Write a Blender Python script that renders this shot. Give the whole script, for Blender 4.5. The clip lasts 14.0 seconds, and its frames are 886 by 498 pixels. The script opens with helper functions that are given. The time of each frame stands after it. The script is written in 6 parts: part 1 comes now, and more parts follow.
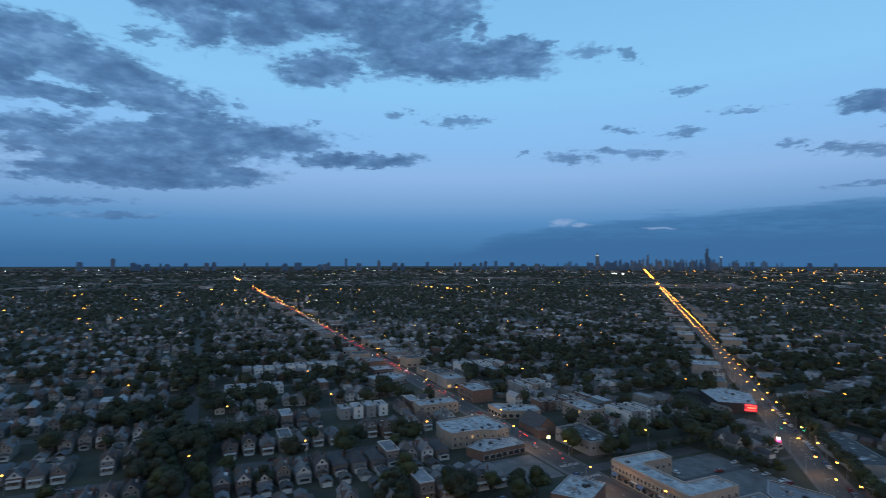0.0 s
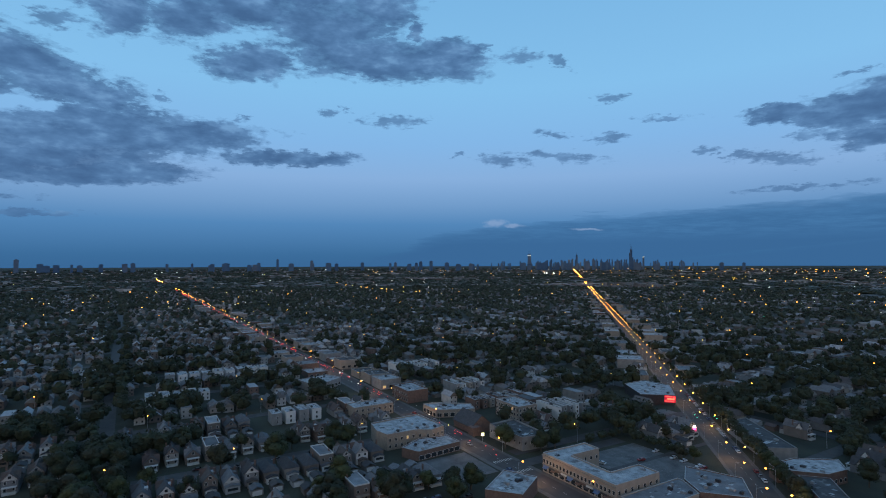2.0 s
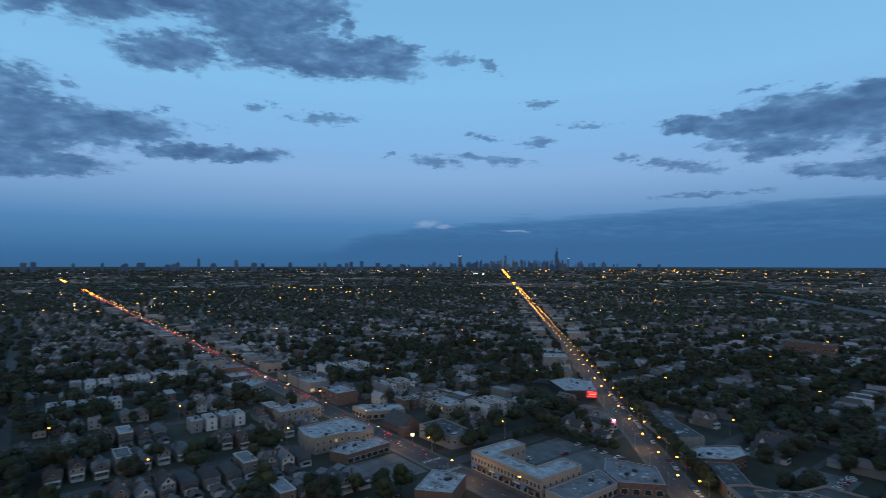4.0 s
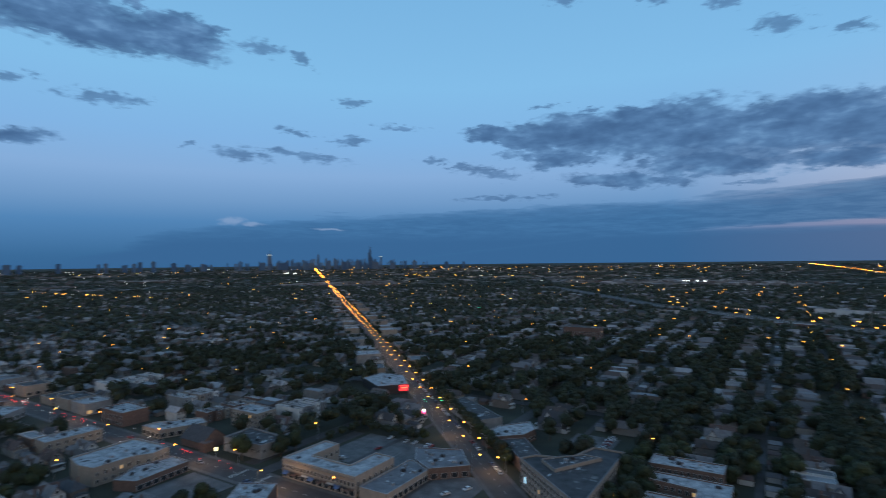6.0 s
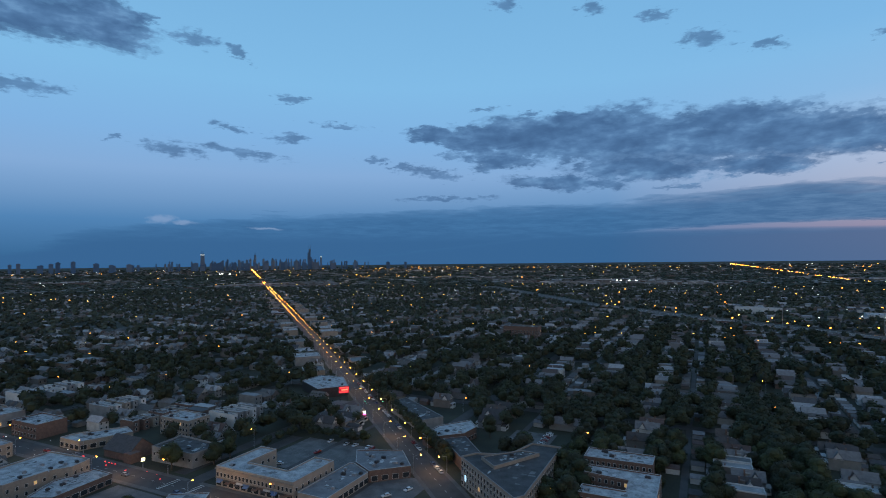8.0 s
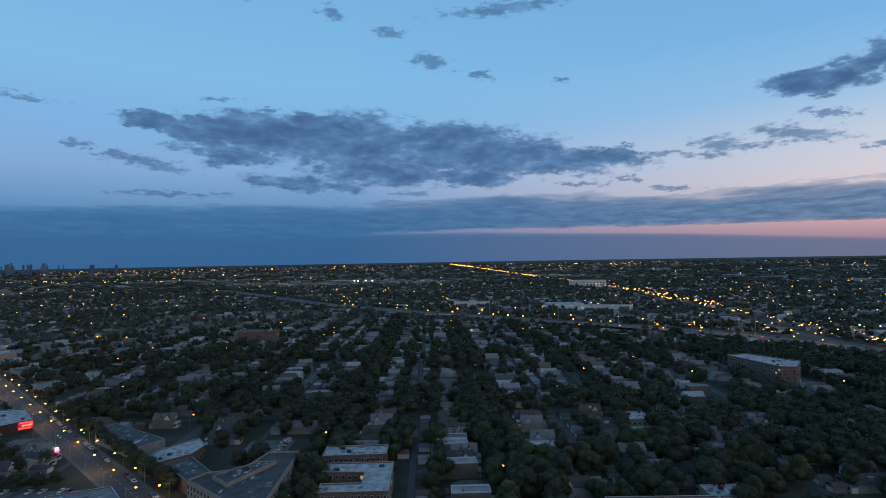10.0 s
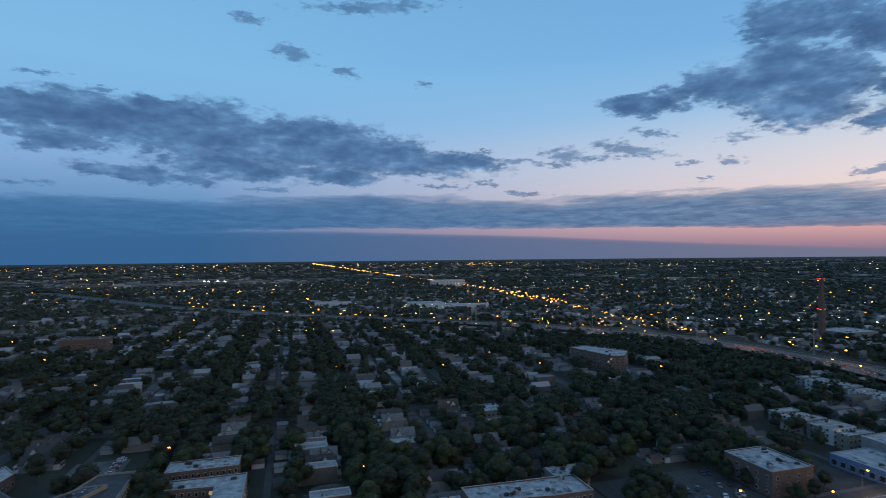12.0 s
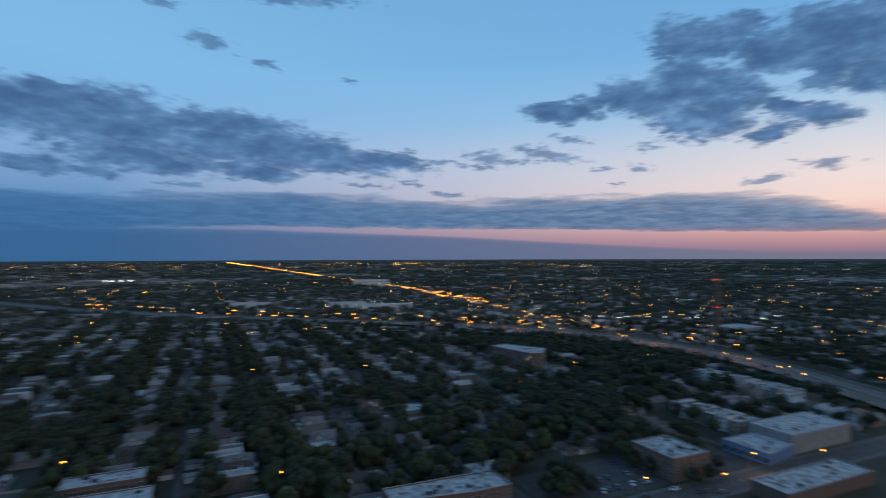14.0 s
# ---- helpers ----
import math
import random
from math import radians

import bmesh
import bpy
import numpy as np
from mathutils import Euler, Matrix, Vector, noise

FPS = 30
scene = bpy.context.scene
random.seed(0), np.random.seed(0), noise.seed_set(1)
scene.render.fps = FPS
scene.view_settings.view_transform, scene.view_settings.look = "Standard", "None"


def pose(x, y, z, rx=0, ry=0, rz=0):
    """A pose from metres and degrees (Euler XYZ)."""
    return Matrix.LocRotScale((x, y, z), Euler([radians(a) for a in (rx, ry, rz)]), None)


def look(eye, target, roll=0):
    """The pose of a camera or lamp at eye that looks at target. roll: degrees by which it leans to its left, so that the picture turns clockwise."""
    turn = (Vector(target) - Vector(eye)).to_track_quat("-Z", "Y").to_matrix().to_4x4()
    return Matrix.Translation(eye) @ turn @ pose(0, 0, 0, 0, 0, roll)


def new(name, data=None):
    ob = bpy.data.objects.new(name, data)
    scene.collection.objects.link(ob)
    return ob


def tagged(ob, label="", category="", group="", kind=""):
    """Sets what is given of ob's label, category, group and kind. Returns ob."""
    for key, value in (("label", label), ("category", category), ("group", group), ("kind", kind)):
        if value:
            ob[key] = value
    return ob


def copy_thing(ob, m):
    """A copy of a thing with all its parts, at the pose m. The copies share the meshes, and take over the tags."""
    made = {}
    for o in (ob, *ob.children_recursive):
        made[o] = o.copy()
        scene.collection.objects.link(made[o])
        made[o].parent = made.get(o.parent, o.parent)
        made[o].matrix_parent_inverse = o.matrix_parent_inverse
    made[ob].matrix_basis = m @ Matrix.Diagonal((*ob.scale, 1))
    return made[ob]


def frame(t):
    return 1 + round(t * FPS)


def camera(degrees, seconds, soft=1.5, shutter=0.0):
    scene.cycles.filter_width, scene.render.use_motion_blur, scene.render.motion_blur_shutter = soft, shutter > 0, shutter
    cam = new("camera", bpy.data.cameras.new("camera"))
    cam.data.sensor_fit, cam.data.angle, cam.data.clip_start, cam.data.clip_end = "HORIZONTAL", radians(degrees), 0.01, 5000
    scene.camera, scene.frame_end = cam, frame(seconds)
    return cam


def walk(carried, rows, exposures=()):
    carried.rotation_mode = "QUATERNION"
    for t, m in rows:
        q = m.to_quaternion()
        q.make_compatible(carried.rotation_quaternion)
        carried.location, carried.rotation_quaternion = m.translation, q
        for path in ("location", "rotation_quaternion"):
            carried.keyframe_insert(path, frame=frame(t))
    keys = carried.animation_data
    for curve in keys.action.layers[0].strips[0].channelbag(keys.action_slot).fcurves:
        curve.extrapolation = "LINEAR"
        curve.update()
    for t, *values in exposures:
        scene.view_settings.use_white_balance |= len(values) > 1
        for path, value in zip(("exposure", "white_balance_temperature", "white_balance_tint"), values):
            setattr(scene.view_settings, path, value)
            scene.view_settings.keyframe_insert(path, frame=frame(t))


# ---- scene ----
H = 108.0          # height of the eye over the streets, metres


def turn(bearing, up, lean):
    """A pose over the same spot: compass bearing, degrees upwards, lean to the left."""
    a, p = radians(bearing), radians(up)
    way = Vector((math.sin(a) * math.cos(p), math.cos(a) * math.cos(p), math.sin(p)))
    return look((0, 0, H), Vector((0, 0, H)) + way * 100, lean)


cam = camera(79.24, 14.0, soft=0.95, shutter=0.75)
PATH = [
    (0.0, turn(113.66, 1.61, -0.00)),
    (0.1, turn(114.46, 1.61, -0.05)),
    (0.2, turn(115.41, 1.61, -0.10)),
    (0.5, turn(116.66, 1.60, -0.22)),
    (1.0, turn(117.42, 1.61, -0.19)),
    (1.5, turn(118.91, 1.63, -0.09)),
    (2.0, turn(120.58, 1.62, -0.17)),
    (2.5, turn(121.05, 1.63, -0.17)),
    (3.0, turn(122.53, 1.64, -0.09)),
    (5.5, turn(141.75, 1.54, -0.31)),
    (6.0, turn(147.72, 1.41, -0.61)),
    (6.5, turn(152.15, 1.40, -0.68)),
    (7.0, turn(153.19, 1.39, -0.66)),
    (7.5, turn(153.55, 1.38, -0.66)),
    (8.0, turn(153.95, 1.38, -0.58)),
    (8.5, turn(162.41, 1.33, -0.56)),
    (9.0, turn(172.63, 1.26, -0.77)),
    (9.2, turn(175.72, 1.23, -0.84)),
    (11.3, turn(188.57, 1.00, -0.68)),
    (11.5, turn(191.55, 1.00, -0.61)),
    (12.0, turn(195.93, 0.97, -0.58)),
    (12.5, turn(197.75, 0.94, -0.41)),
    (13.0, turn(198.82, 0.94, -0.41)),
    (13.5, turn(199.41, 0.96, -0.35)),
    (13.7, turn(199.65, 0.96, -0.34)),
    (13.8, turn(200.45, 0.95, -0.31)),
    (13.9, turn(202.00, 0.93, -0.25)),
    (14.0, turn(204.06, 0.91, -0.17)),
]
walk(cam, PATH, exposures=((0.0, 0.16), (0.5, 0.10), (1.5, 0.05), (3.0, 0.02), (5.5, 0.0), (8.0, -0.03), (9.0, -0.05), (14.0, -0.05)))

# ---- sky: clear dusk, blue shadow of the earth low in the east, pink glow low in the west ----
world = bpy.data.worlds.new("dusk_sky")
scene.world = world
world.use_nodes = True
wn, wl = world.node_tree.nodes, world.node_tree.links
wn.clear()


def lin(r, g, b):
    """Linear colour from 0..255 display values."""
    f = lambda c: ((c / 255 + 0.055) / 1.055) ** 2.4 if c > 10 else c / 255 / 12.92
    return (f(r), f(g), f(b), 1.0)


def wmath(op, a, b=None, c=None, clamp=False):
    n = wn.new("ShaderNodeMath")
    n.operation, n.use_clamp = op, clamp
    for i, v in enumerate((a, b, c)):
        if v is None:
            continue
        if isinstance(v, (int, float)):
            n.inputs[i].default_value = v
        else:
            wl.new(v, n.inputs[i])
    return n.outputs[0]


def wramp(fac, stops, mode="EASE"):
    n = wn.new("ShaderNodeValToRGB")
    n.color_ramp.interpolation = mode
    els = n.color_ramp.elements
    while len(els) > 1:
        els.remove(els[-1])
    for i, (p, col) in enumerate(stops):
        e = els[0] if i == 0 else els.new(p)
        e.position, e.color = p, col
    wl.new(fac, n.inputs[0])
    return n.outputs[0]


def wmix(fac, a, b):
    n = wn.new("ShaderNodeMix")
    n.data_type = "RGBA"
    for sock, v in ((n.inputs[0], fac), (n.inputs[6], a), (n.inputs[7], b)):
        if isinstance(v, (int, float, tuple)):
            sock.default_value = v
        else:
            wl.new(v, sock)
    return n.outputs[2]


coord = wn.new("ShaderNodeTexCoord").outputs["Generated"]
sep = wn.new("ShaderNodeSeparateXYZ")
turned = wn.new("ShaderNodeMapping")          # +y towards bearing 155
turned.vector_type = "POINT"
turned.inputs["Rotation"].default_value = (0, 0, radians(155))
wl.new(coord, turned.inputs["Vector"])
wl.new(turned.outputs[0], sep.inputs[0])
elev = wmath("MULTIPLY", wmath("ARCSINE", sep.outputs[2]), 57.2958)
azim = wmath("MULTIPLY", wmath("ARCTAN2", sep.outputs[0], sep.outputs[1]), 57.2958)   # degrees west of bearing 155
elev01 = wmath("DIVIDE", elev, 90.0, clamp=True)
EAST = [(0.0, lin(56, 102, 148)), (0.01, lin(58, 106, 152)), (0.047, lin(82, 133, 183)), (0.07, lin(112, 154, 200)), (0.10, lin(134, 173, 218)),
        (0.14, lin(130, 180, 228)), (0.20, lin(131, 189, 233)), (0.33, lin(118, 177, 223)), (0.55, lin(96, 144, 196)), (1.0, lin(76, 112, 158))]
WEST = [(0.0, lin(112, 112, 138)), (0.014, lin(186, 142, 152)), (0.030, lin(233, 178, 170)), (0.055, lin(252, 220, 209)), (0.08, lin(243, 226, 224)), (0.115, lin(216, 220, 230)),
        (0.16, lin(160, 199, 233)), (0.22, lin(121, 178, 229)), (0.33, lin(106, 165, 216)), (0.55, lin(96, 142, 194)), (1.0, lin(76, 112, 158))]
east = wramp(elev01, EAST, "LINEAR")
west = wramp(elev01, WEST, "LINEAR")
westness = wmath("DIVIDE", wmath("SUBTRACT", azim, 16.0), 70.0, clamp=True)
NORTHWEST = [(0.0, lin(190, 120, 90)), (0.03, lin(240, 184, 148)), (0.09, lin(240, 212, 188)), (0.18, lin(216, 216, 216)), (0.33, lin(160, 190, 214)), (0.6, lin(98, 140, 188)), (1.0, lin(76, 112, 158))]
sunset = wramp(elev01, NORTHWEST, "LINEAR")
sunsetness = wmath("DIVIDE", wmath("SUBTRACT", wmath("MODULO", wmath("ADD", azim, 360.0), 360.0), 92.0), 40.0, clamp=True)
fade = wmath("DIVIDE", wmath("SUBTRACT", 250.0, wmath("MODULO", wmath("ADD", azim, 360.0), 360.0)), 40.0, clamp=True)
clear = wmix(wmath("MULTIPLY", sunsetness, fade), wmix(westness, east, west), sunset)


def nois(scale, detail, rough, stretch, seed=0.0, out="Fac"):
    m = wn.new("ShaderNodeMapping")
    m.inputs["Scale"].default_value = (1, 1, stretch)
    m.inputs["Location"].default_value = (seed, seed, seed)
    wl.new(turned.outputs[0], m.inputs[0])
    n = wn.new("ShaderNodeTexNoise")
    n.inputs["Scale"].default_value, n.inputs["Detail"].default_value, n.inputs["Roughness"].default_value = scale, detail, rough
    wl.new(m.outputs[0], n.inputs["Vector"])
    return n.outputs[out]


def channels(col):
    n = wn.new("ShaderNodeSeparateColor")
    wl.new(col, n.inputs[0])
    return n.outputs


billow = nois(14.0, 4.0, 0.55, 2.0)
soft = nois(17.0, 3.5, 0.55, 2.4, 2.2)
wisp = nois(42.0, 5.0, 0.6, 2.6, 3.1)
streak = nois(9.0, 5.0, 0.6, 8.0, 5.3)
torn = nois(22.0, 6.0, 0.65, 7.0, 7.7)
push = channels(nois(16.0, 7.0, 0.6, 2.0, 9.1, "Color"))       # the wind's tearing of the outlines
shred = channels(nois(55.0, 5.0, 0.65, 3.0, 4.4, "Color"))


def torn_by(angle, channel, most):
    return wmath("ADD", angle, wmath("MULTIPLY", wmath("SUBTRACT", channel, 0.5), most))


# clouds: bearing, elevation, half width, half height (degrees), rise to the west
BANK_EAST = [(77.9, 18.1, 7.7, 1.8, -0.18), (81.3, 16.9, 5.7, 1.4, -0.1), (74.9, 16.3, 2.6, 1.3, 0.22), (76.8, 14.5, 4.3, 0.7, 0), (76.1, 12.0, 3.4, 0.9, 0.16), (86.4, 15.2, 4.3, 1.3, -0.03), (87.9, 13.1, 5.4, 0.9, 0.11),
             (87.9, 11.5, 11.3, 1.5, 0.09), (94.1, 12.3, 6.5, 1.2, 0.07), (83.2, 9.2, 8.6, 0.9, 0.09), (86.5, 8.2, 8.2, 0.8, 0.07), (79.7, 7.9, 5.4, 0.5, 0.09), (105.0, 10.8, 5.6, 0.6, 0.03)]
BANK_TOP = [(89.3, 22.4, 2.5, 1.7, 0.16), (87.7, 24.4, 3.5, 1.4, 0.18), (95.1, 22.9, 3.3, 1.5, 0.12), (100.2, 24.5, 4.6, 1.7, 0.09), (92.9, 25.0, 4.3, 1.2, 0.14), (101.1, 19.6, 4.1, 1.5, 0.07), (108.5, 23.4, 5.4, 2.1, 0.03),
            (111.0, 21.4, 6.1, 1.9, 0.02), (117.7, 20.8, 6.7, 1.5, -0.02), (113.4, 20.1, 4.9, 0.8, 0), (121.9, 21.5, 3.6, 1.2, -0.05), (118.0, 23.7, 1.1, 0.9, -0.03), (105.5, 26.5, 6.0, 1.6, 0.06), (113.4, 26.2, 3.7, 1.9, 0)]
BANK_SOUTH = [(153.0, 13.4, 2.0, 0.7, -0.08), (156.0, 12.6, 2.8, 0.8, -0.25), (159.4, 12.8, 4.0, 1.1, -0.16), (164.1, 12.9, 5.9, 1.8, -0.03), (171.3, 12.7, 6.7, 2.2, -0.01), (168.9, 14.4, 4.2, 0.8, 0), (178.6, 11.7, 7.8, 2.4, -0.03),
              (185.7, 11.3, 7.5, 2.0, -0.06), (182.8, 13.2, 5.9, 0.9, -0.05), (192.4, 10.6, 5.9, 1.4, -0.13), (198.1, 10.1, 4.5, 0.8, -0.13), (160.0, 10.6, 2.6, 0.8, 0.03), (175.5, 9.1, 6.6, 1.1, -0.02), (184.5, 8.7, 4.6, 0.8, -0.04), (167.0, 8.1, 4.8, 0.6, -0.08)]
BANK_WEST = [(216.6, 14.8, 3.3, 0.8, -0.08), (220.2, 16.0, 2.7, 0.8, 0.19), (224.8, 15.5, 4.0, 1.5, -0.13), (228.7, 16.2, 3.2, 2.0, -0.16), (231.8, 15.2, 3.0, 2.2, -0.17), (230.0, 13.0, 4.1, 1.4, -0.14), (229.7, 20.3, 3.6, 1.5, -0.2),
             (227.8, 19.7, 1.9, 1.0, -0.18), (236.0, 18.1, 3.5, 1.7, -0.22), (239.3, 16.7, 2.5, 1.7, -0.23), (239.8, 19.3, 3.3, 1.5, -0.26), (236.7, 13.4, 1.5, 0.8, -0.18), (235.3, 11.1, 1.6, 0.9, 0.21), (239.4, 12.2, 2.5, 0.8, -0.17), (233.6, 20.8, 1.7, 0.9, -0.23), (243, 18.2, 4.5, 2.4, -0.2), (245, 14.6, 3.5, 1.4, -0.2)]
SCRAPS_EAST = [(99.7, 14.4, 1.4, 0.3, 0.06), (92.6, 15.6, 0.8, 0.5, 0.1), (84.4, 20.6, 2.1, 0.7, 0.18), (77.7, 5.5, 4.8, 0.4, 0.07), (81.9, 4.5, 4.8, 0.3, 0.05), (124.9, 22.1, 0.9, 0.6, -0.07), (128.9, 21.2, 2.3, 0.7, -0.09), (133.1, 20.4, 1.2, 0.5, -0.4),
               (108.3, 15.5, 0.9, 0.5, 0.02), (110.0, 16.0, 0.6, 0.35, 0.02), (114.9, 15.0, 3.3, 0.55, -0.01), (127.1, 11.0, 2.9, 0.65, -0.05), (133.2, 11.1, 4.0, 0.5, -0.15), (132.2, 13.4, 1.7, 0.35, -0.18), (137.9, 12.8, 1.8, 0.55, 0.05),
               (143.5, 14.1, 2.7, 0.3, -0.09), (138.0, 16.5, 1.4, 0.4, 0.06), (147.0, 10.8, 1.5, 0.35, 0.01), (122.4, 11.6, 0.8, 0.25, 0.1)]
SCRAPS_SOUTH = [(180.3, 20.5, 2.0, 0.8, -0.15), (185.8, 19.0, 1.5, 0.45, -0.2), (160.9, 25.6, 1.8, 0.6, -0.06), (169.9, 24.8, 1.4, 0.6, -0.12), (175.8, 23.2, 1.6, 0.5, -0.16), (194.4, 18.1, 1.1, 0.4, 0.02), (188.5, 25.1, 7.0, 0.6, 0.07),
                (155.4, 11.3, 1.7, 0.45, 0.05), (152.7, 9.4, 3.2, 0.65, -0.11), (149.6, 10.1, 1.3, 0.35, 0.06), (159.4, 15.9, 1.7, 0.25, 0.05), (162.9, 15.3, 1.8, 0.25, 0.03), (196.5, 7.6, 3.0, 0.25, -0.07), (200.7, 8.0, 1.2, 0.25, -0.09),
                (177.9, 7.1, 2.1, 0.25, -0.02), (204.5, 6.7, 2.2, 0.22, -0.09), (154.9, 6.7, 4.9, 0.25, 0.02)]
SCRAPS_WEST = [(208.6, 10.5, 2.2, 0.8, -0.03), (215.2, 10.7, 3.1, 0.75, -0.18), (211.8, 10.1, 1.7, 0.35, -0.04), (207.7, 9.6, 2.4, 0.35, -0.03), (217.2, 12.2, 2.3, 0.35, -0.17), (220.6, 9.0, 0.9, 0.25, -0.07), (224.5, 8.9, 1.2, 0.45, -0.08),
               (225.0, 11.0, 1.5, 0.55, -0.1), (222.4, 7.3, 0.5, 0.25, -0.06), (235.2, 7.1, 1.6, 0.4, 0.09), (239.5, 8.1, 1.9, 0.5, -0.05), (200.4, 11.2, 1.2, 0.25, -0.01), (204.1, 10.1, 1.8, 0.3, -0.02), (227.7, 11.8, 1.6, 0.6, -0.11)]
PUFFS = [(126.5, 4.3, 1.5, 0.65, -0.1), (128.2, 4.0, 1.9, 0.35, -0.1), (136.0, 3.6, 2.6, 0.18, 0)]


def cover_of(clouds, az, el, full=1.0):
    cover = None
    for at, up, wide, high, rise in clouds:
        da = wmath("SUBTRACT", az, at - 155.0)
        dx = wmath("DIVIDE", da, wide)
        dy = wmath("DIVIDE", wmath("SUBTRACT", wmath("SUBTRACT", el, up), wmath("MULTIPLY", da, rise) if rise else 0.0), high)
        d = wmath("SQRT", wmath("ADD", wmath("MULTIPLY", dx, dx), wmath("MULTIPLY", dy, dy)))
        one = wmath("SUBTRACT", full, d)
        cover = one if cover is None else wmath("MAXIMUM", cover, one)
    return cover


def along(stops):
    """Elevation of an edge of the low deck by bearing."""
    return wmath("MULTIPLY", wramp(wmath("DIVIDE", wmath("ADD", azim, 55.0), 160.0, clamp=True), [((at - 100.0) / 160.0, (up / 10.0,) * 3 + (1,)) for at, up in stops], "LINEAR"), 10.0)


lump = wmath("ADD", wmath("MULTIPLY", wmath("SUBTRACT", billow, 0.5), 1.3), wmath("MULTIPLY", wmath("SUBTRACT", wisp, 0.5), 1.2))
tatter = wmath("ADD", wmath("MULTIPLY", wmath("SUBTRACT", billow, 0.5), 0.8), wmath("MULTIPLY", wmath("SUBTRACT", wisp, 0.5), 3.0))
dense = wmath("ADD", wmath("MAXIMUM", cover_of(BANK_EAST + BANK_TOP + BANK_SOUTH + BANK_WEST, torn_by(torn_by(azim, push[0], 6.0), shred[0], 3.0), torn_by(torn_by(elev, push[1], 2.2), shred[1], 1.2), 1.46), -1.0), lump)
faint = wmath("ADD", wmath("MAXIMUM", cover_of(SCRAPS_EAST + SCRAPS_SOUTH + SCRAPS_WEST, torn_by(torn_by(azim, push[0], 2.0), shred[0], 4.5), torn_by(torn_by(elev, push[1], 0.5), shred[1], 1.5), 1.25), -1.0), tatter)
scraps = wmath("MULTIPLY", wramp(faint, [(0.0, (0, 0, 0, 1)), (0.9, (1, 1, 1, 1))], "EASE"), 0.72)
mask = wramp(dense, [(0.0, (0, 0, 0, 1)), (0.16, (0.22, 0.22, 0.22, 1)), (0.46, (0.82, 0.82, 0.82, 1)), (0.9, (0.97, 0.97, 0.97, 1))], "EASE")
tone = wramp(wmath("ADD", soft, wmath("MULTIPLY", wmath("SUBTRACT", wisp, 0.5), 0.3)),
             [(0.30, lin(106, 148, 192)), (0.42, lin(86, 125, 170)), (0.55, lin(74, 111, 155)), (0.72, lin(64, 98, 141))], "LINEAR")
# the low deck of cloud along the horizon, parted by a slit of clear sky, its edges frayed into streaks
frayed = torn_by(torn_by(elev, streak, 2.6), torn, 1.6)
top = along([(100, -2.0), (112, 0.0), (121, 3.4), (132, 4.5), (142, 5.1), (152, 5.6), (172, 5.9), (182, 6.4), (188, 6.9), (196, 6.5), (206, 6.0), (215, 6.3), (232, 6.2), (237, 5.6), (241, 4.4), (247, 2.4)])
slit_top = along([(100, 0.0), (140, 0.0), (165, 2.3), (176, 2.95), (185, 3.2), (201, 3.05), (212, 3.0), (228, 2.45), (239, 2.2), (252, 2.0)])
slit_foot = along([(100, 0.0), (140, 0.0), (165, 2.8), (176, 2.95), (185, 2.95), (201, 2.45), (206, 2.25), (223, 1.2), (232, 0.7), (239, 0.3), (252, 0.0)])
upper = wmath("MINIMUM", wmath("DIVIDE", wmath("SUBTRACT", wmath("ADD", top, 0.15), frayed), 1.5), wmath("DIVIDE", wmath("SUBTRACT", torn_by(elev, torn, 0.45), slit_top), 0.35))
lower = wmath("DIVIDE", wmath("SUBTRACT", slit_foot, torn_by(elev, torn, 0.4)), 0.5)
deck = wmath("ADD", wmath("MAXIMUM", upper, lower), wmath("MULTIPLY", wmath("SUBTRACT", torn, 0.5), 0.8))
deckmask = wramp(deck, [(0.0, (0, 0, 0, 1)), (0.12, (0.3, 0.3, 0.3, 1)), (0.45, (0.78, 0.78, 0.78, 1)), (0.95, (0.95, 0.95, 0.95, 1))], "LINEAR")
thin = wramp(torn, [(0.34, (1, 1, 1, 1)), (0.6, (0, 0, 0, 1))], "LINEAR")
decktone = wmix(westness, wmix(thin, lin(60, 106, 153), lin(68, 117, 165)), wmix(thin, lin(82, 114, 151), lin(126, 152, 182)))
lowtone = wmix(westness, lin(57, 102, 149), lin(122, 122, 145))
decktone = wmix(wramp(elev01, [(0.024, (1, 1, 1, 1)), (0.036, (0, 0, 0, 1))], "LINEAR"), decktone, lowtone)
# a small cumulus that still catches light
puff = wmath("MULTIPLY", wramp(wmath("ADD", wmath("MAXIMUM", cover_of(PUFFS, torn_by(azim, push[0], 3.0), torn_by(elev, push[1], 1.2), 1.0), -1.0), lump), [(0.0, (0, 0, 0, 1)), (0.7, (1, 1, 1, 1))], "EASE"), 0.62)
sky = wmix(mask, wmix(scraps, wmix(puff, wmix(deckmask, clear, decktone), lin(140, 166, 204)), tone), tone)
background = wn.new("ShaderNodeBackground")
background.inputs["Strength"].default_value = 1.0
wl.new(sky, background.inputs["Color"])
wl.new(background.outputs[0], wn.new("ShaderNodeOutputWorld").inputs["Surface"])

# the afterglow: weak, very wide, warm light from the north-western sky
glow = new("afterglow", bpy.data.lights.new("afterglow", "SUN"))
glow.data.energy, glow.data.angle, glow.data.color = 0.13, radians(80), (1.0, 0.86, 0.72)
glow.matrix_world = look((-300, 220, 420), (0, 0, 200))


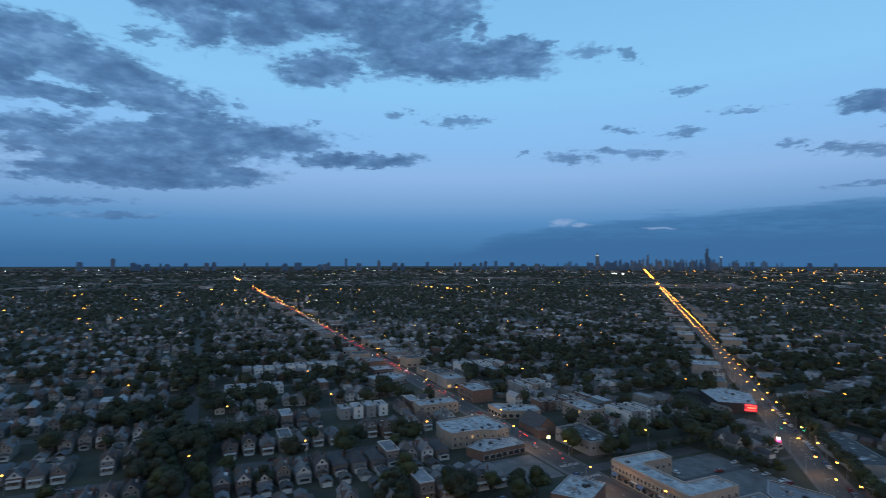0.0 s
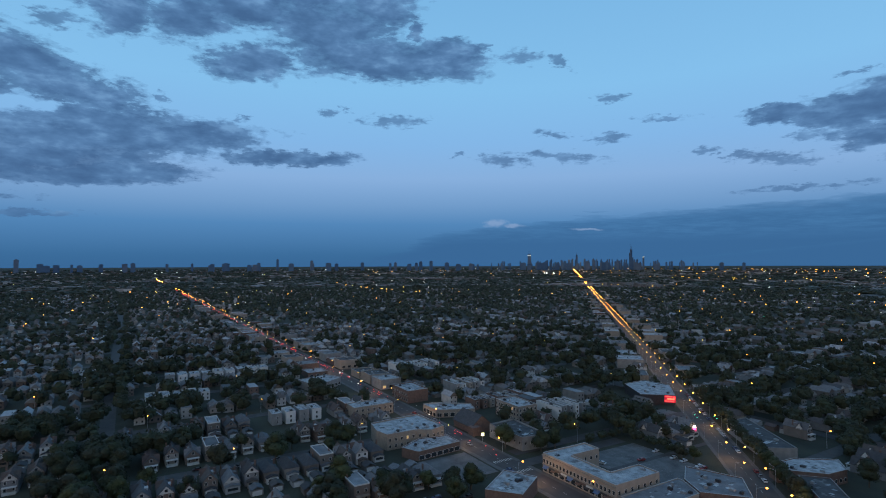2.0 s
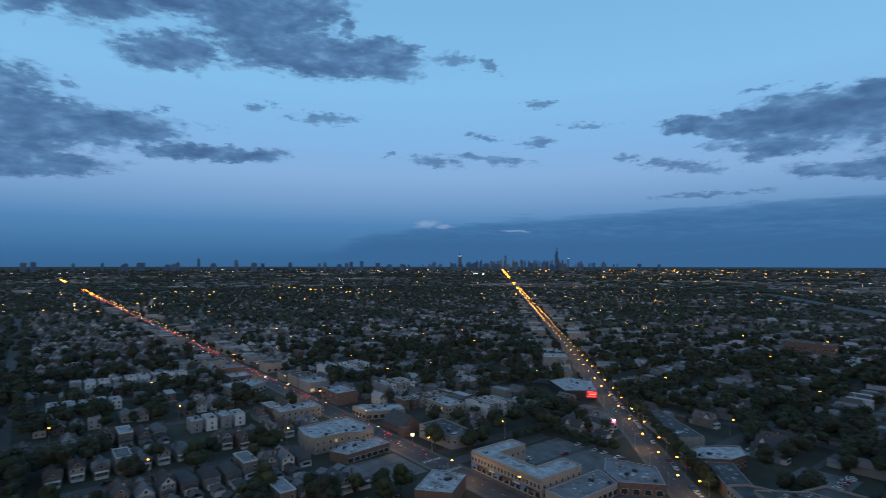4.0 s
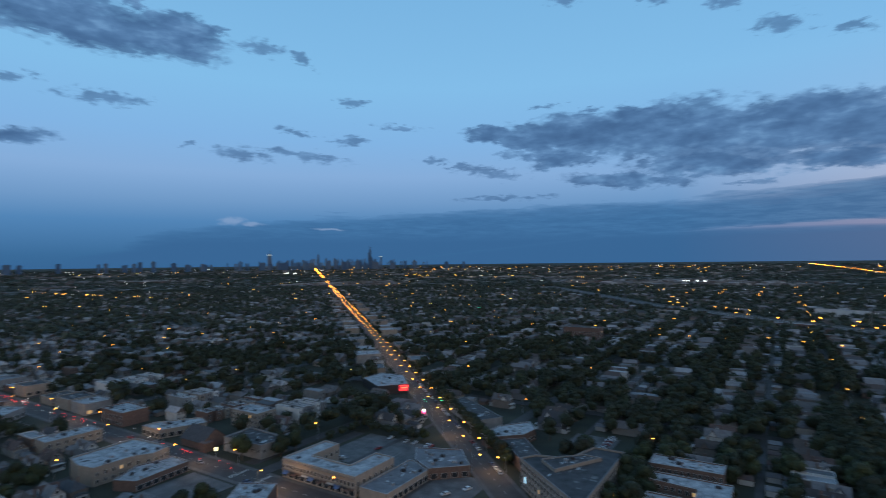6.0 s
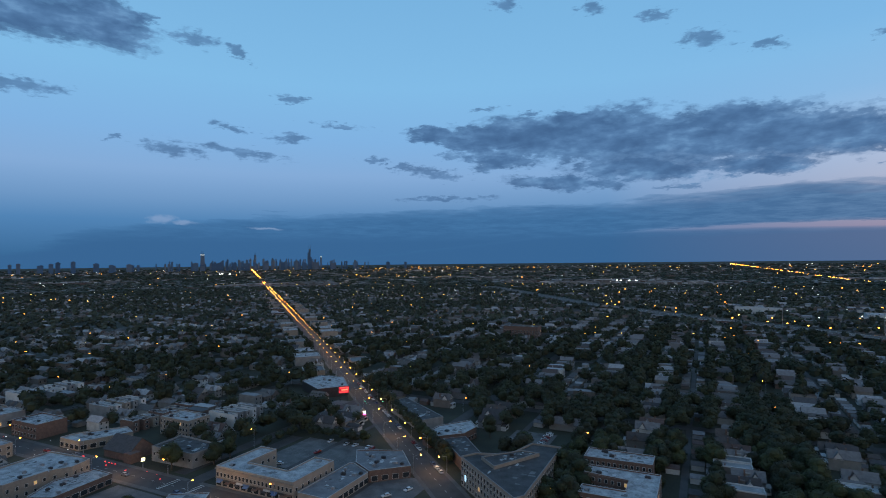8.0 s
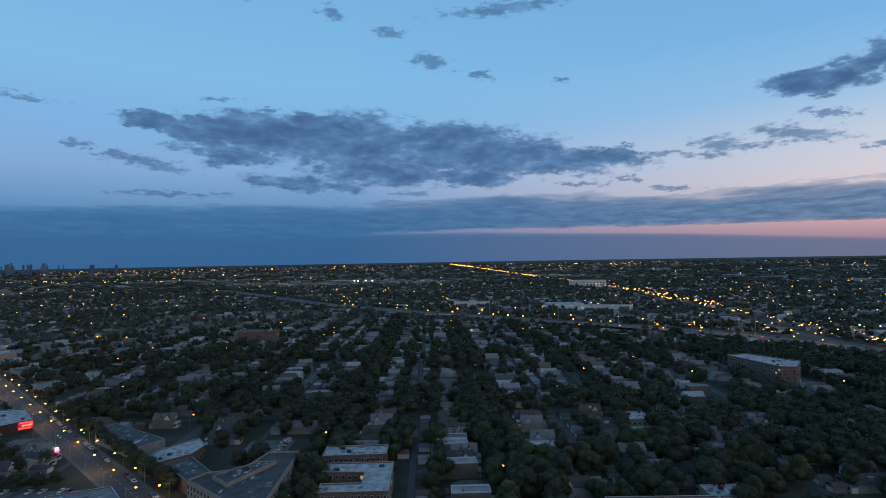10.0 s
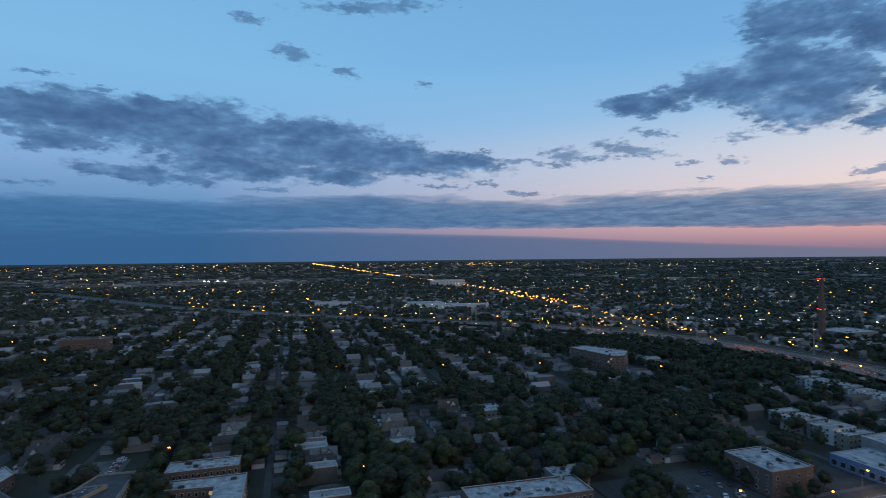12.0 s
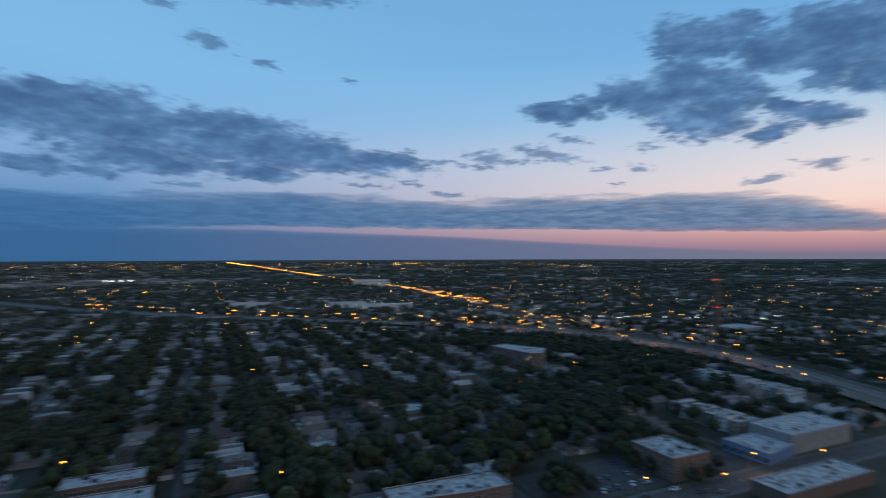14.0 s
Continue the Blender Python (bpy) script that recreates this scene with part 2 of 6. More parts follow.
# ---- materials ----
def mat(name, cols, rough=0.85, rand="", var=0.25, size=2.0, bump=0.0, metal=0.0, fine=14.0):
    """A weathered surface: cols is one colour or a palette picked by the object's or the island's random value."""
    m = bpy.data.materials.new(name)
    m.use_nodes = True
    nt = m.node_tree
    b = nt.nodes["Principled BSDF"]
    cols = cols if isinstance(cols, list) else [cols]
    geo = nt.nodes.new("ShaderNodeNewGeometry")
    ramp = nt.nodes.new("ShaderNodeValToRGB")
    ramp.color_ramp.interpolation = "CONSTANT"
    els = ramp.color_ramp.elements
    while len(els) > 1:
        els.remove(els[-1])
    for i, c in enumerate(cols):
        e = els[0] if i == 0 else els.new(i / len(cols))
        e.color = (*c, 1)
    if rand == "object":
        nt.links.new(nt.nodes.new("ShaderNodeObjectInfo").outputs["Random"], ramp.inputs[0])
    elif rand == "island":
        nt.links.new(geo.outputs["Random Per Island"], ramp.inputs[0])
    big = nt.nodes.new("ShaderNodeTexNoise")
    big.inputs["Scale"].default_value, big.inputs["Detail"].default_value = 1.0 / size, 4
    small = nt.nodes.new("ShaderNodeTexNoise")
    small.inputs["Scale"].default_value, small.inputs["Detail"].default_value = fine / size, 3
    nt.links.new(geo.outputs["Position"], big.inputs["Vector"])
    nt.links.new(geo.outputs["Position"], small.inputs["Vector"])
    mixn = nt.nodes.new("ShaderNodeMath")
    mixn.operation = "MULTIPLY_ADD"
    nt.links.new(small.outputs["Fac"], mixn.inputs[0])
    mixn.inputs[1].default_value = 0.5
    half = nt.nodes.new("ShaderNodeMath")
    half.operation = "MULTIPLY"
    nt.links.new(big.outputs["Fac"], half.inputs[0])
    half.inputs[1].default_value = 0.9
    nt.links.new(half.outputs[0], mixn.inputs[2])
    span = nt.nodes.new("ShaderNodeMapRange")
    span.inputs["From Min"].default_value, span.inputs["From Max"].default_value = 0.4, 1.0
    span.inputs["To Min"].default_value, span.inputs["To Max"].default_value = 1 - var * 1.3, 1 + var * 1.3
    nt.links.new(mixn.outputs[0], span.inputs["Value"])
    tint = nt.nodes.new("ShaderNodeVectorMath")
    tint.operation = "SCALE"
    nt.links.new(ramp.outputs[0], tint.inputs[0])
    nt.links.new(span.outputs[0], tint.inputs["Scale"])
    nt.links.new(tint.outputs[0], b.inputs["Base Color"])
    b.inputs["Roughness"].default_value, b.inputs["Metallic"].default_value = rough, metal
    if bump:
        bn = nt.nodes.new("ShaderNodeBump")
        bn.inputs["Strength"].default_value, bn.inputs["Distance"].default_value = bump, 0.15
        nt.links.new(small.outputs["Fac"], bn.inputs["Height"])
        nt.links.new(bn.outputs[0], b.inputs["Normal"])
    return m


def lamp_mat(name, col, strength, direct=False):
    m = bpy.data.materials.new(name)
    m.use_nodes = True
    b = m.node_tree.nodes["Principled BSDF"]
    b.inputs["Base Color"].default_value = (*col, 1)
    b.inputs["Emission Color"].default_value = (*col, 1)
    b.inputs["Emission Strength"].default_value = strength
    if not direct:
        m.cycles.emission_sampling = "NONE"
    return m


GRASS = mat("ground_lawn_and_soil", (0.034, 0.035, 0.020), 0.95, var=0.5, size=18, fine=20)
ASPHALT = mat("asphalt", (0.062, 0.055, 0.050), 0.8, var=0.3, size=6, fine=30)
CONCRETE = mat("sidewalk_concrete", (0.105, 0.098, 0.092), 0.85, var=0.25, size=4)
LOT = mat("parking_asphalt", (0.115, 0.11, 0.105), 0.85, var=0.45, size=7, fine=12)
OLDLOT = mat("old_dark_asphalt", (0.055, 0.051, 0.048), 0.9, var=0.4, size=7, fine=12)
HIGHWAY = mat("expressway_concrete", (0.08, 0.072, 0.063), 0.85, var=0.3, size=9, fine=20)
FADED = mat("faded_stall_paint", (0.19, 0.185, 0.175), 0.8, var=0.5, size=2)
PAINT = mat("road_paint", (0.55, 0.53, 0.48), 0.7, var=0.4, size=2)
WALLS = mat("house_wall", [(0.30, 0.30, 0.295), (0.15, 0.128, 0.115), (0.20, 0.19, 0.18), (0.125, 0.088, 0.074), (0.17, 0.175, 0.185), (0.24, 0.225, 0.205), (0.13, 0.112, 0.10), (0.46, 0.46, 0.455), (0.11, 0.10, 0.095)], 0.85, "object", 0.2, 3)
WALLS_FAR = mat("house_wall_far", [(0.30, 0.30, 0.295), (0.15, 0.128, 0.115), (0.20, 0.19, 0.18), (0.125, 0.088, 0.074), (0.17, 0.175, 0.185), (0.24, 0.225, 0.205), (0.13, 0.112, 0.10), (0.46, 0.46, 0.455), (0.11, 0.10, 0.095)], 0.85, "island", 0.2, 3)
GABLE = mat("gable_siding", [(0.42, 0.42, 0.415), (0.20, 0.185, 0.17), (0.50, 0.50, 0.49), (0.16, 0.13, 0.115), (0.30, 0.30, 0.30)], 0.85, "object", 0.12, 2)
SHINGLE = mat("roof_shingle", [(0.055, 0.055, 0.058), (0.075, 0.062, 0.055), (0.095, 0.095, 0.098), (0.045, 0.043, 0.044), (0.085, 0.055, 0.046), (0.15, 0.15, 0.153)], 0.8, "object", 0.3, 1.5, 0.3)
# mixed roof tones, paler than SHINGLE: low-angle sky reflection painted into the palette
SHINGLE_SHEEN = mat("roof_shingle_sky_sheen", [(0.070, 0.070, 0.073), (0.12, 0.105, 0.095), (0.15, 0.15, 0.153), (0.21, 0.215, 0.22), (0.085, 0.066, 0.058), (0.17, 0.17, 0.175), (0.32, 0.325, 0.33), (0.09, 0.09, 0.09)], 0.75, "island", 0.25, 1.5)
FLATROOF = mat("flat_roof_membrane", [(0.24, 0.245, 0.25), (0.16, 0.16, 0.165), (0.32, 0.325, 0.33), (0.11, 0.11, 0.112)], 0.8, "object", 0.35, 5, 0.1)
PALEROOF = mat("pale_roof_coating", (0.31, 0.315, 0.315), 0.7, var=0.55, size=3.5, fine=8)
DARKROOF = mat("dark_tar_roof", (0.055, 0.053, 0.053), 0.85, var=0.5, size=4, fine=8)
BRICK = mat("red_brick", (0.135, 0.088, 0.072), 0.9, var=0.25, size=1.2)
BUFF = mat("buff_brick", (0.25, 0.215, 0.18), 0.9, var=0.2, size=1.5)
CREAM = mat("cream_painted_wall", (0.29, 0.245, 0.205), 0.85, var=0.15, size=3)
GREY = mat("grey_block_wall", (0.22, 0.22, 0.22), 0.9, var=0.2, size=3)
WHITE = mat("white_wall", (0.55, 0.55, 0.54), 0.8, var=0.12, size=3)
PATCH = mat("roof_patch", [(0.10, 0.10, 0.10), (0.40, 0.41, 0.41), (0.20, 0.20, 0.205), (0.14, 0.135, 0.13)], 0.8, "island", 0.4, 2)
EDGE = mat("pale_coping", (0.36, 0.36, 0.35), 0.7, var=0.3, size=2)
TRIM = mat("white_trim", (0.50, 0.50, 0.49), 0.7, var=0.12, size=1)
BLUE = mat("blue_painted_metal", (0.10, 0.17, 0.32), 0.6, var=0.15, size=2)
METAL = mat("galvanised_metal", (0.34, 0.35, 0.36), 0.45, var=0.2, size=1, metal=0.6)
DARKMETAL = mat("dark_metal", (0.06, 0.06, 0.065), 0.5, var=0.2, size=1, metal=0.5)
WOOD = mat("weathered_wood", (0.24, 0.18, 0.13), 0.85, var=0.3, size=0.8)
BARK = mat("bark", (0.10, 0.075, 0.055), 0.95, var=0.3, size=0.6)
LEAF = mat("leaves", [(0.024, 0.034, 0.012), (0.030, 0.041, 0.013), (0.020, 0.028, 0.011), (0.039, 0.049, 0.015), (0.026, 0.030, 0.014)], 0.8, "object", 0.5, 3)
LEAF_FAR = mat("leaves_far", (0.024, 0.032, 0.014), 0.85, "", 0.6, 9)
# distant foliage: lightened and less green, aerial haze put into the base colour
LEAF_HAZE = mat("leaves_haze_pale", (0.044, 0.057, 0.040), 0.9, "", 0.6, 50)
# the blue of the far towers is distance haze mixed into their base colour
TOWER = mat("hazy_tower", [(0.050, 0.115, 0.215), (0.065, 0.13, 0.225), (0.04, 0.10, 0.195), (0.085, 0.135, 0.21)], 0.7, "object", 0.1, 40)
CARPAINT = mat("car_paint", [(0.45, 0.46, 0.47), (0.05, 0.05, 0.055), (0.6, 0.6, 0.6), (0.22, 0.03, 0.03), (0.05, 0.07, 0.14), (0.20, 0.20, 0.21)], 0.3, "object", 0.05, 2)
TYRE = mat("tyre_rubber", (0.03, 0.03, 0.03), 0.9, var=0.1)
GLASS = bpy.data.materials.new("window_glass")
GLASS.use_nodes = True
_g = GLASS.node_tree.nodes["Principled BSDF"]
_g.inputs["Base Color"].default_value = (0.03, 0.035, 0.04, 1)
_g.inputs["Roughness"].default_value = 0.12
SODIUM = lamp_mat("sodium_lamp", (1.0, 0.34, 0.04), 11.0)
COOL = lamp_mat("white_lamp", (1.0, 0.97, 0.86), 4.5)
REDLIGHT = lamp_mat("red_light", (1.0, 0.045, 0.04), 3.2)
BAND = lamp_mat("tower_band_light", (0.85, 1.0, 1.0), 0.55)
LITWINDOW = lamp_mat("lit_window", (1.0, 0.60, 0.24), 0.4)


# ---- mesh helpers ----
class Shape:
    """Collects boxes, prisms and quads into one mesh."""

    def __init__(self):
        self.v, self.f, self.m = [], [], []

    def poly(self, pts, k=0):
        n = len(self.v)
        self.v += [tuple(p) for p in pts]
        self.f.append(tuple(range(n, n + len(pts))))
        self.m.append(k)

    def hexa(self, p, k=0):
        """Eight corners: four below, then four above, both counter-clockwise."""
        n = len(self.v)
        self.v += [tuple(q) for q in p]
        for q in ((3, 2, 1, 0), (4, 5, 6, 7), (0, 1, 5, 4), (1, 2, 6, 5), (2, 3, 7, 6), (3, 0, 4, 7)):
            self.f.append(tuple(n + i for i in q))
            self.m.append(k)

    def box(self, cx, cy, cz, sx, sy, sz, turn=0.0, k=0, taper=1.0):
        """A box on z = cz, turned about z by degrees."""
        c, s = math.cos(radians(turn)), math.sin(radians(turn))
        pts = []
        for z, t in ((cz, 1.0), (cz + sz, taper)):
            for x, y in ((-1, -1), (1, -1), (1, 1), (-1, 1)):
                x, y = x * sx / 2 * t, y * sy / 2 * t
                pts.append((cx + x * c - y * s, cy + x * s + y * c, z))
        self.hexa(pts, k)

    def gable(self, cx, cy, z, sx, sy, rise, eave=0.4, thick=0.18, k=0):
        """A pitched roof with thickness, ridge along y."""
        x, y = sx / 2 + eave, sy / 2 + eave
        drop = rise * eave / (sx / 2)
        for side in (-1, 1):
            a = (cx + side * x, z - drop)
            b = (cx, z + rise)
            low = [(a[0], cy - y, a[1]), (b[0], cy - y, b[1]), (b[0], cy + y, b[1]), (a[0], cy + y, a[1])]
            low = low if side < 0 else low[::-1]
            self.hexa(low + [(q[0], q[1], q[2] + thick) for q in low], k)

    def hip(self, cx, cy, z, sx, sy, rise, eave=0.4, k=0):
        x, y = sx / 2 + eave, sy / 2 + eave
        r = max(y - x, 0.2)
        c = [(cx - x, cy - y, z), (cx + x, cy - y, z), (cx + x, cy + y, z), (cx - x, cy + y, z)]
        a, b = (cx, cy - r, z + rise), (cx, cy + r, z + rise)
        n = len(self.v)
        self.v += c + [a, b]
        for q in ((0, 1, 4), (1, 2, 5, 4), (2, 3, 5), (3, 0, 4, 5), (3, 2, 1, 0)):
            self.f.append(tuple(n + i for i in q))
            self.m.append(k)

    def tube(self, pts, radii, sides=6, k=0):
        """A tapered tube along points."""
        n = len(self.v)
        for i, (p, r) in enumerate(zip(pts, radii)):
            p = Vector(p)
            d = (Vector(pts[min(i + 1, len(pts) - 1)]) - Vector(pts[max(i - 1, 0)])).normalized()
            u = d.orthogonal().normalized()
            w = d.cross(u)
            for j in range(sides):
                a = 2 * math.pi * j / sides
                self.v.append(tuple(p + (u * math.cos(a) + w * math.sin(a)) * r))
        for i in range(len(pts) - 1):
            for j in range(sides):
                a, b = n + i * sides + j, n + i * sides + (j + 1) % sides
                self.f.append((a, b, b + sides, a + sides))
                self.m.append(k)
        self.f += [tuple(n + j for j in range(sides))[::-1], tuple(n + (len(pts) - 1) * sides + j for j in range(sides))]
        self.m += [k, k]

    def mesh(self, name, mats):
        me = bpy.data.meshes.new(name)
        me.from_pydata(self.v, [], self.f)
        for m in mats if isinstance(mats, (list, tuple)) else [mats]:
            me.materials.append(m)
        if any(self.m):
            me.polygons.foreach_set("material_index", self.m)
        me.update()
        return me


def part(name, shape, mats, parent=None, label=""):
    """One mesh object, under a thing or a part."""
    data = shape if isinstance(shape, bpy.types.Mesh) else shape.mesh(name, mats)
    ob = new(name, data)
    ob.parent = parent
    return tagged(ob, label)


def thing(name, label, category, group="", at=None, kind=""):
    ob = tagged(new(name), label, category, group, kind)
    if at is not None:
        ob.matrix_basis = at
    return ob


def quads_mesh(name, verts, mats, index=None, kind_faces=4):
    """A mesh from an array of quads (n, 4, 3)."""
    v = np.asarray(verts, dtype=np.float32).reshape(-1, 3)
    n = len(v) // kind_faces
    me = bpy.data.meshes.new(name)
    me.vertices.add(len(v))
    me.vertices.foreach_set("co", v.ravel())
    me.loops.add(len(v))
    me.loops.foreach_set("vertex_index", np.arange(len(v), dtype=np.int32))
    me.polygons.add(n)
    me.polygons.foreach_set("loop_start", np.arange(n, dtype=np.int32) * kind_faces)
    for m in mats:
        me.materials.append(m)
    if index is not None:
        me.polygons.foreach_set("material_index", np.asarray(index, dtype=np.int32))
    me.update(calc_edges=True)
    return me


# ---- the plan: x east, y north; beyond NEAR the land rises gently and draws together towards the horizon ----
NEAR, SPAN = 2500.0, 2350.0


def squeeze(d):
    """Distance, and size of things, at d metres out."""
    d = np.asarray(d, dtype=float)
    u = np.maximum(d - NEAR, 0)
    r = np.where(d > NEAR, NEAR + SPAN * u / (u + SPAN), d)
    return r, r / np.maximum(d, 1e-6)


def place(x, y):
    """Where a spot of the flat plan lies: x, y, z, scale."""
    d = np.hypot(x, y)
    r, s = squeeze(d)
    return x * s, y * s, H * (1 - s), s


def bearing(x, y):
    return np.degrees(np.arctan2(x, y)) % 360


ROAD_Y = -178.5                                   # the avenue running east-west
DIAG_AT, DIAG_WAY = Vector((133, -249)), Vector((0.7220, -0.6919))   # the lamp-lit diagonal avenue
EXPRESSWAY = [(1850, -3600), (901, -2245), (250, -1318), (1, -1062), (-330, -783), (-410, -696), (-488, -555), (-500, -477), (-505, -383), (-490, -312), (-440, -190), (-370, -60)]
LIT_STREET = [(-480, -560), (-494, -678), (-528, -896), (-558, -1092), (-593, -1639), (-600, -2183), (-568, -3333), (-544, -7020), (-464, -12270)]
EAST_STREETS = [307 + 94 * k for k in range(-3, 22)]
EAST_CROSS = [10 + 200 * k for k in range(0, 8)]
SOUTH_STREETS = [-36 + 94 * k for k in range(-24, 28)]
SOUTH_CROSS = [ROAD_Y - 200 * k for k in range(1, 12)]


def off_line(x, y, pts):
    best = 1e9
    for (ax, ay), (bx, by) in zip(pts, pts[1:]):
        dx, dy = bx - ax, by - ay
        t = min(1, max(0, ((x - ax) * dx + (y - ay) * dy) / (dx * dx + dy * dy)))
        best = min(best, math.hypot(x - ax - t * dx, y - ay - t * dy))
    return best


def off_diag(x, y):
    return abs((x - DIAG_AT.x) * DIAG_WAY.y - (y - DIAG_AT.y) * DIAG_WAY.x)


KEEP = []                                         # plots taken by buildings placed one by one: x0, y0, x1, y1


def free(x, y, r):
    if abs(y - ROAD_Y) < 10 + r or off_diag(x, y) < 11 + r:
        return False
    if off_line(x, y, EXPRESSWAY) < 38 + r or off_line(x, y, LIT_STREET) < 12 + r:
        return False
    return not any(x0 - r < x < x1 + r and y0 - r < y < y1 + r for x0, y0, x1, y1 in KEEP)


def in_view(x, y, edge=4):
    return 72 - edge < bearing(x, y) < 243 + edge


# ground: one sheet to the horizon
sh = Shape()
rings = [0, 120, 240, 400, 700, 1100, 1700, 2500] + [2500 * 1.16 ** k for k in range(1, 17)]
n = 96
for d in rings:
    r, s = squeeze(d)
    for j in range(n):
        a = 2 * math.pi * j / n
        sh.v.append((float(r) * math.sin(a), float(r) * math.cos(a), H * (1 - float(s)) if d else 0.0))
for i in range(len(rings) - 1):
    for j in range(n):
        a, b = i * n + j, i * n + (j + 1) % n
        sh.f.append((a, a + n, b + n, b))
        sh.m.append(0)
tagged(part("ground", sh, GRASS), "dark lawns and soil of the flat suburb", "ground", kind="structure")


def ribbon(pts, half, z, lift=0.0):
    """Corners of a strip along a line of the plan, cut fine enough to follow the land."""
    fine = []
    for (ax, ay), (bx, by) in zip(pts, pts[1:]):
        k = max(1, int(math.hypot(bx - ax, by - ay) / 60))
        fine += [(ax + (bx - ax) * i / k, ay + (by - ay) * i / k) for i in range(k)]
    fine.append(pts[-1])
    left, right = [], []
    for i, p in enumerate(fine):
        q, o = fine[min(i + 1, len(fine) - 1)], fine[max(i - 1, 0)]
        dx, dy = q[0] - o[0], q[1] - o[1]
        L = math.hypot(dx, dy)
        nx, ny = -dy / L, dx / L
        for side, out in ((1, left), (-1, right)):
            x, y, zz, s = place(p[0] + nx * half * side, p[1] + ny * half * side)
            out.append((float(x), float(y), float(zz) + z + lift * (1 - float(s))))
    return left, right


def road(name, pts, half, z, material, label, category="road", shape=None):
    sh = shape or Shape()
    left, right = ribbon(pts, half, z, 6.0)
    for i in range(len(left) - 1):
        a, b, c, d = right[i], right[i + 1], left[i + 1], left[i]
        low = [(p[0], p[1], p[2] - 0.25) for p in (a, b, c, d)]
        sh.hexa(low + [a, b, c, d])
    if shape is None:
        return tagged(part(name, sh, material), label, category, kind="structure")


diag = lambda t, off=0.0: (DIAG_AT.x + DIAG_WAY.x * t - DIAG_WAY.y * off, DIAG_AT.y + DIAG_WAY.y * t + DIAG_WAY.x * off)   # off: metres to the north-east
road("pavement", [(-700, ROAD_Y), (6000, ROAD_Y)], 9.2, 0.14, CONCRETE, "pale concrete pavements along the straight avenue", "pavement")
road("road", [(-700, ROAD_Y), (6000, ROAD_Y)], 6.5, 0.18, ASPHALT, "straight asphalt avenue with shops", "road")
road("pavement", [diag(-150), diag(6500)], 8.6, 0.15, CONCRETE, "pale concrete pavements along the lamp-lit diagonal avenue", "pavement")
road("road", [diag(-150), diag(6500)], 6.4, 0.20, ASPHALT, "lamp-lit diagonal asphalt avenue", "road")
road("road", EXPRESSWAY, 19, 2.6, HIGHWAY, "wide worn concrete expressway curving through the trees", "road")
def beside(pts, off):
    """A line of the plan moved sideways."""
    out = []
    for i, p in enumerate(pts):
        q, o = pts[min(i + 1, len(pts) - 1)], pts[max(i - 1, 0)]
        L = math.hypot(q[0] - o[0], q[1] - o[1])
        out.append((p[0] - (q[1] - o[1]) / L * off, p[1] + (q[0] - o[0]) / L * off))
    return out


for off in (-20.6, 0.0, 20.6):
    road("barrier", beside(EXPRESSWAY[1:], off), 0.35, 3.7, GREY, "low concrete barrier along the expressway", "barrier")
lanes = Shape()
for off in (-14, -9.5, -5, 5, 9.5, 14):
    road("", beside(EXPRESSWAY[2:], off), 0.10, 2.63, None, "", shape=lanes)
tagged(part("lane_lines", lanes, PAINT), "thin white lane lines on the expressway", "road markings", kind="structure")
road("road", LIT_STREET, 8, 0.22, ASPHALT, "lamp-lit arterial street running to the horizon", "road")
side = Shape()
walks = Shape()
for x in EAST_STREETS:
    if x > 230:
        road("", [(x, ROAD_Y + 12), (x, 1000)], 4.6, 0.12, None, "", shape=side)
for y in EAST_CROSS[:4]:
    road("", [(230, y), (2000, y)], 4.6, 0.13, None, "", shape=side)
for x in SOUTH_STREETS:
    road("", [(x, ROAD_Y - 12), (x, -780)], 4.2, 0.12, None, "", shape=side)
    if abs(x) < 900:
        road("", [(x + 47, ROAD_Y - 14), (x + 47, -700)], 1.7, 0.10, None, "", shape=walks)
for y in SOUTH_CROSS[:7]:
    road("", [(-1500, y), (1700, y)], 4.6, 0.13, None, "", shape=side)
tagged(part("road", side, ASPHALT), "narrow tree-lined residential streets of asphalt", "road", kind="structure")
tagged(part("road", walks, ASPHALT), "narrow worn asphalt alleys between back yards", "alley", kind="structure")


# ---- buildings placed one by one ----
def windows_on(parent, cx, cy, sx, sy, turn, faces, rows, width=1.3, height=1.5, gap=3.2, lit=(), shop=False):
    """Panes with frames on the named sides of a block (n, e, s, w); rows: heights of the sills."""
    c, s = math.cos(radians(turn)), math.sin(radians(turn))
    for face in faces:
        nx, ny = {"n": (0, 1), "s": (0, -1), "e": (1, 0), "w": (-1, 0)}[face]
        length = sx if face in "ns" else sy
        k = max(1, int((length - 1.5) / gap))
        for z in rows:
            for i in range(k):
                u = (i - (k - 1) / 2) * length / k
                px = nx * sx / 2 + (u if face in "ns" else 0)
                py = ny * sy / 2 + (u if face in "ew" else 0)
                ang = turn + (0 if face in "ns" else 90)
                wx, wy = cx + px * c - py * s, cy + px * s + py * c
                f = Shape()
                f.box(wx, wy, z - 0.1, width + 0.25, 0.16, height + 0.2, ang)
                f.box(wx, wy, z, width, 0.24, height, ang, 1)
                part("window", f, [TRIM, LITWINDOW if (i * 7 + int(z * 3) * 5 + int(abs(cx))) % 31 == 0 else GLASS], parent)


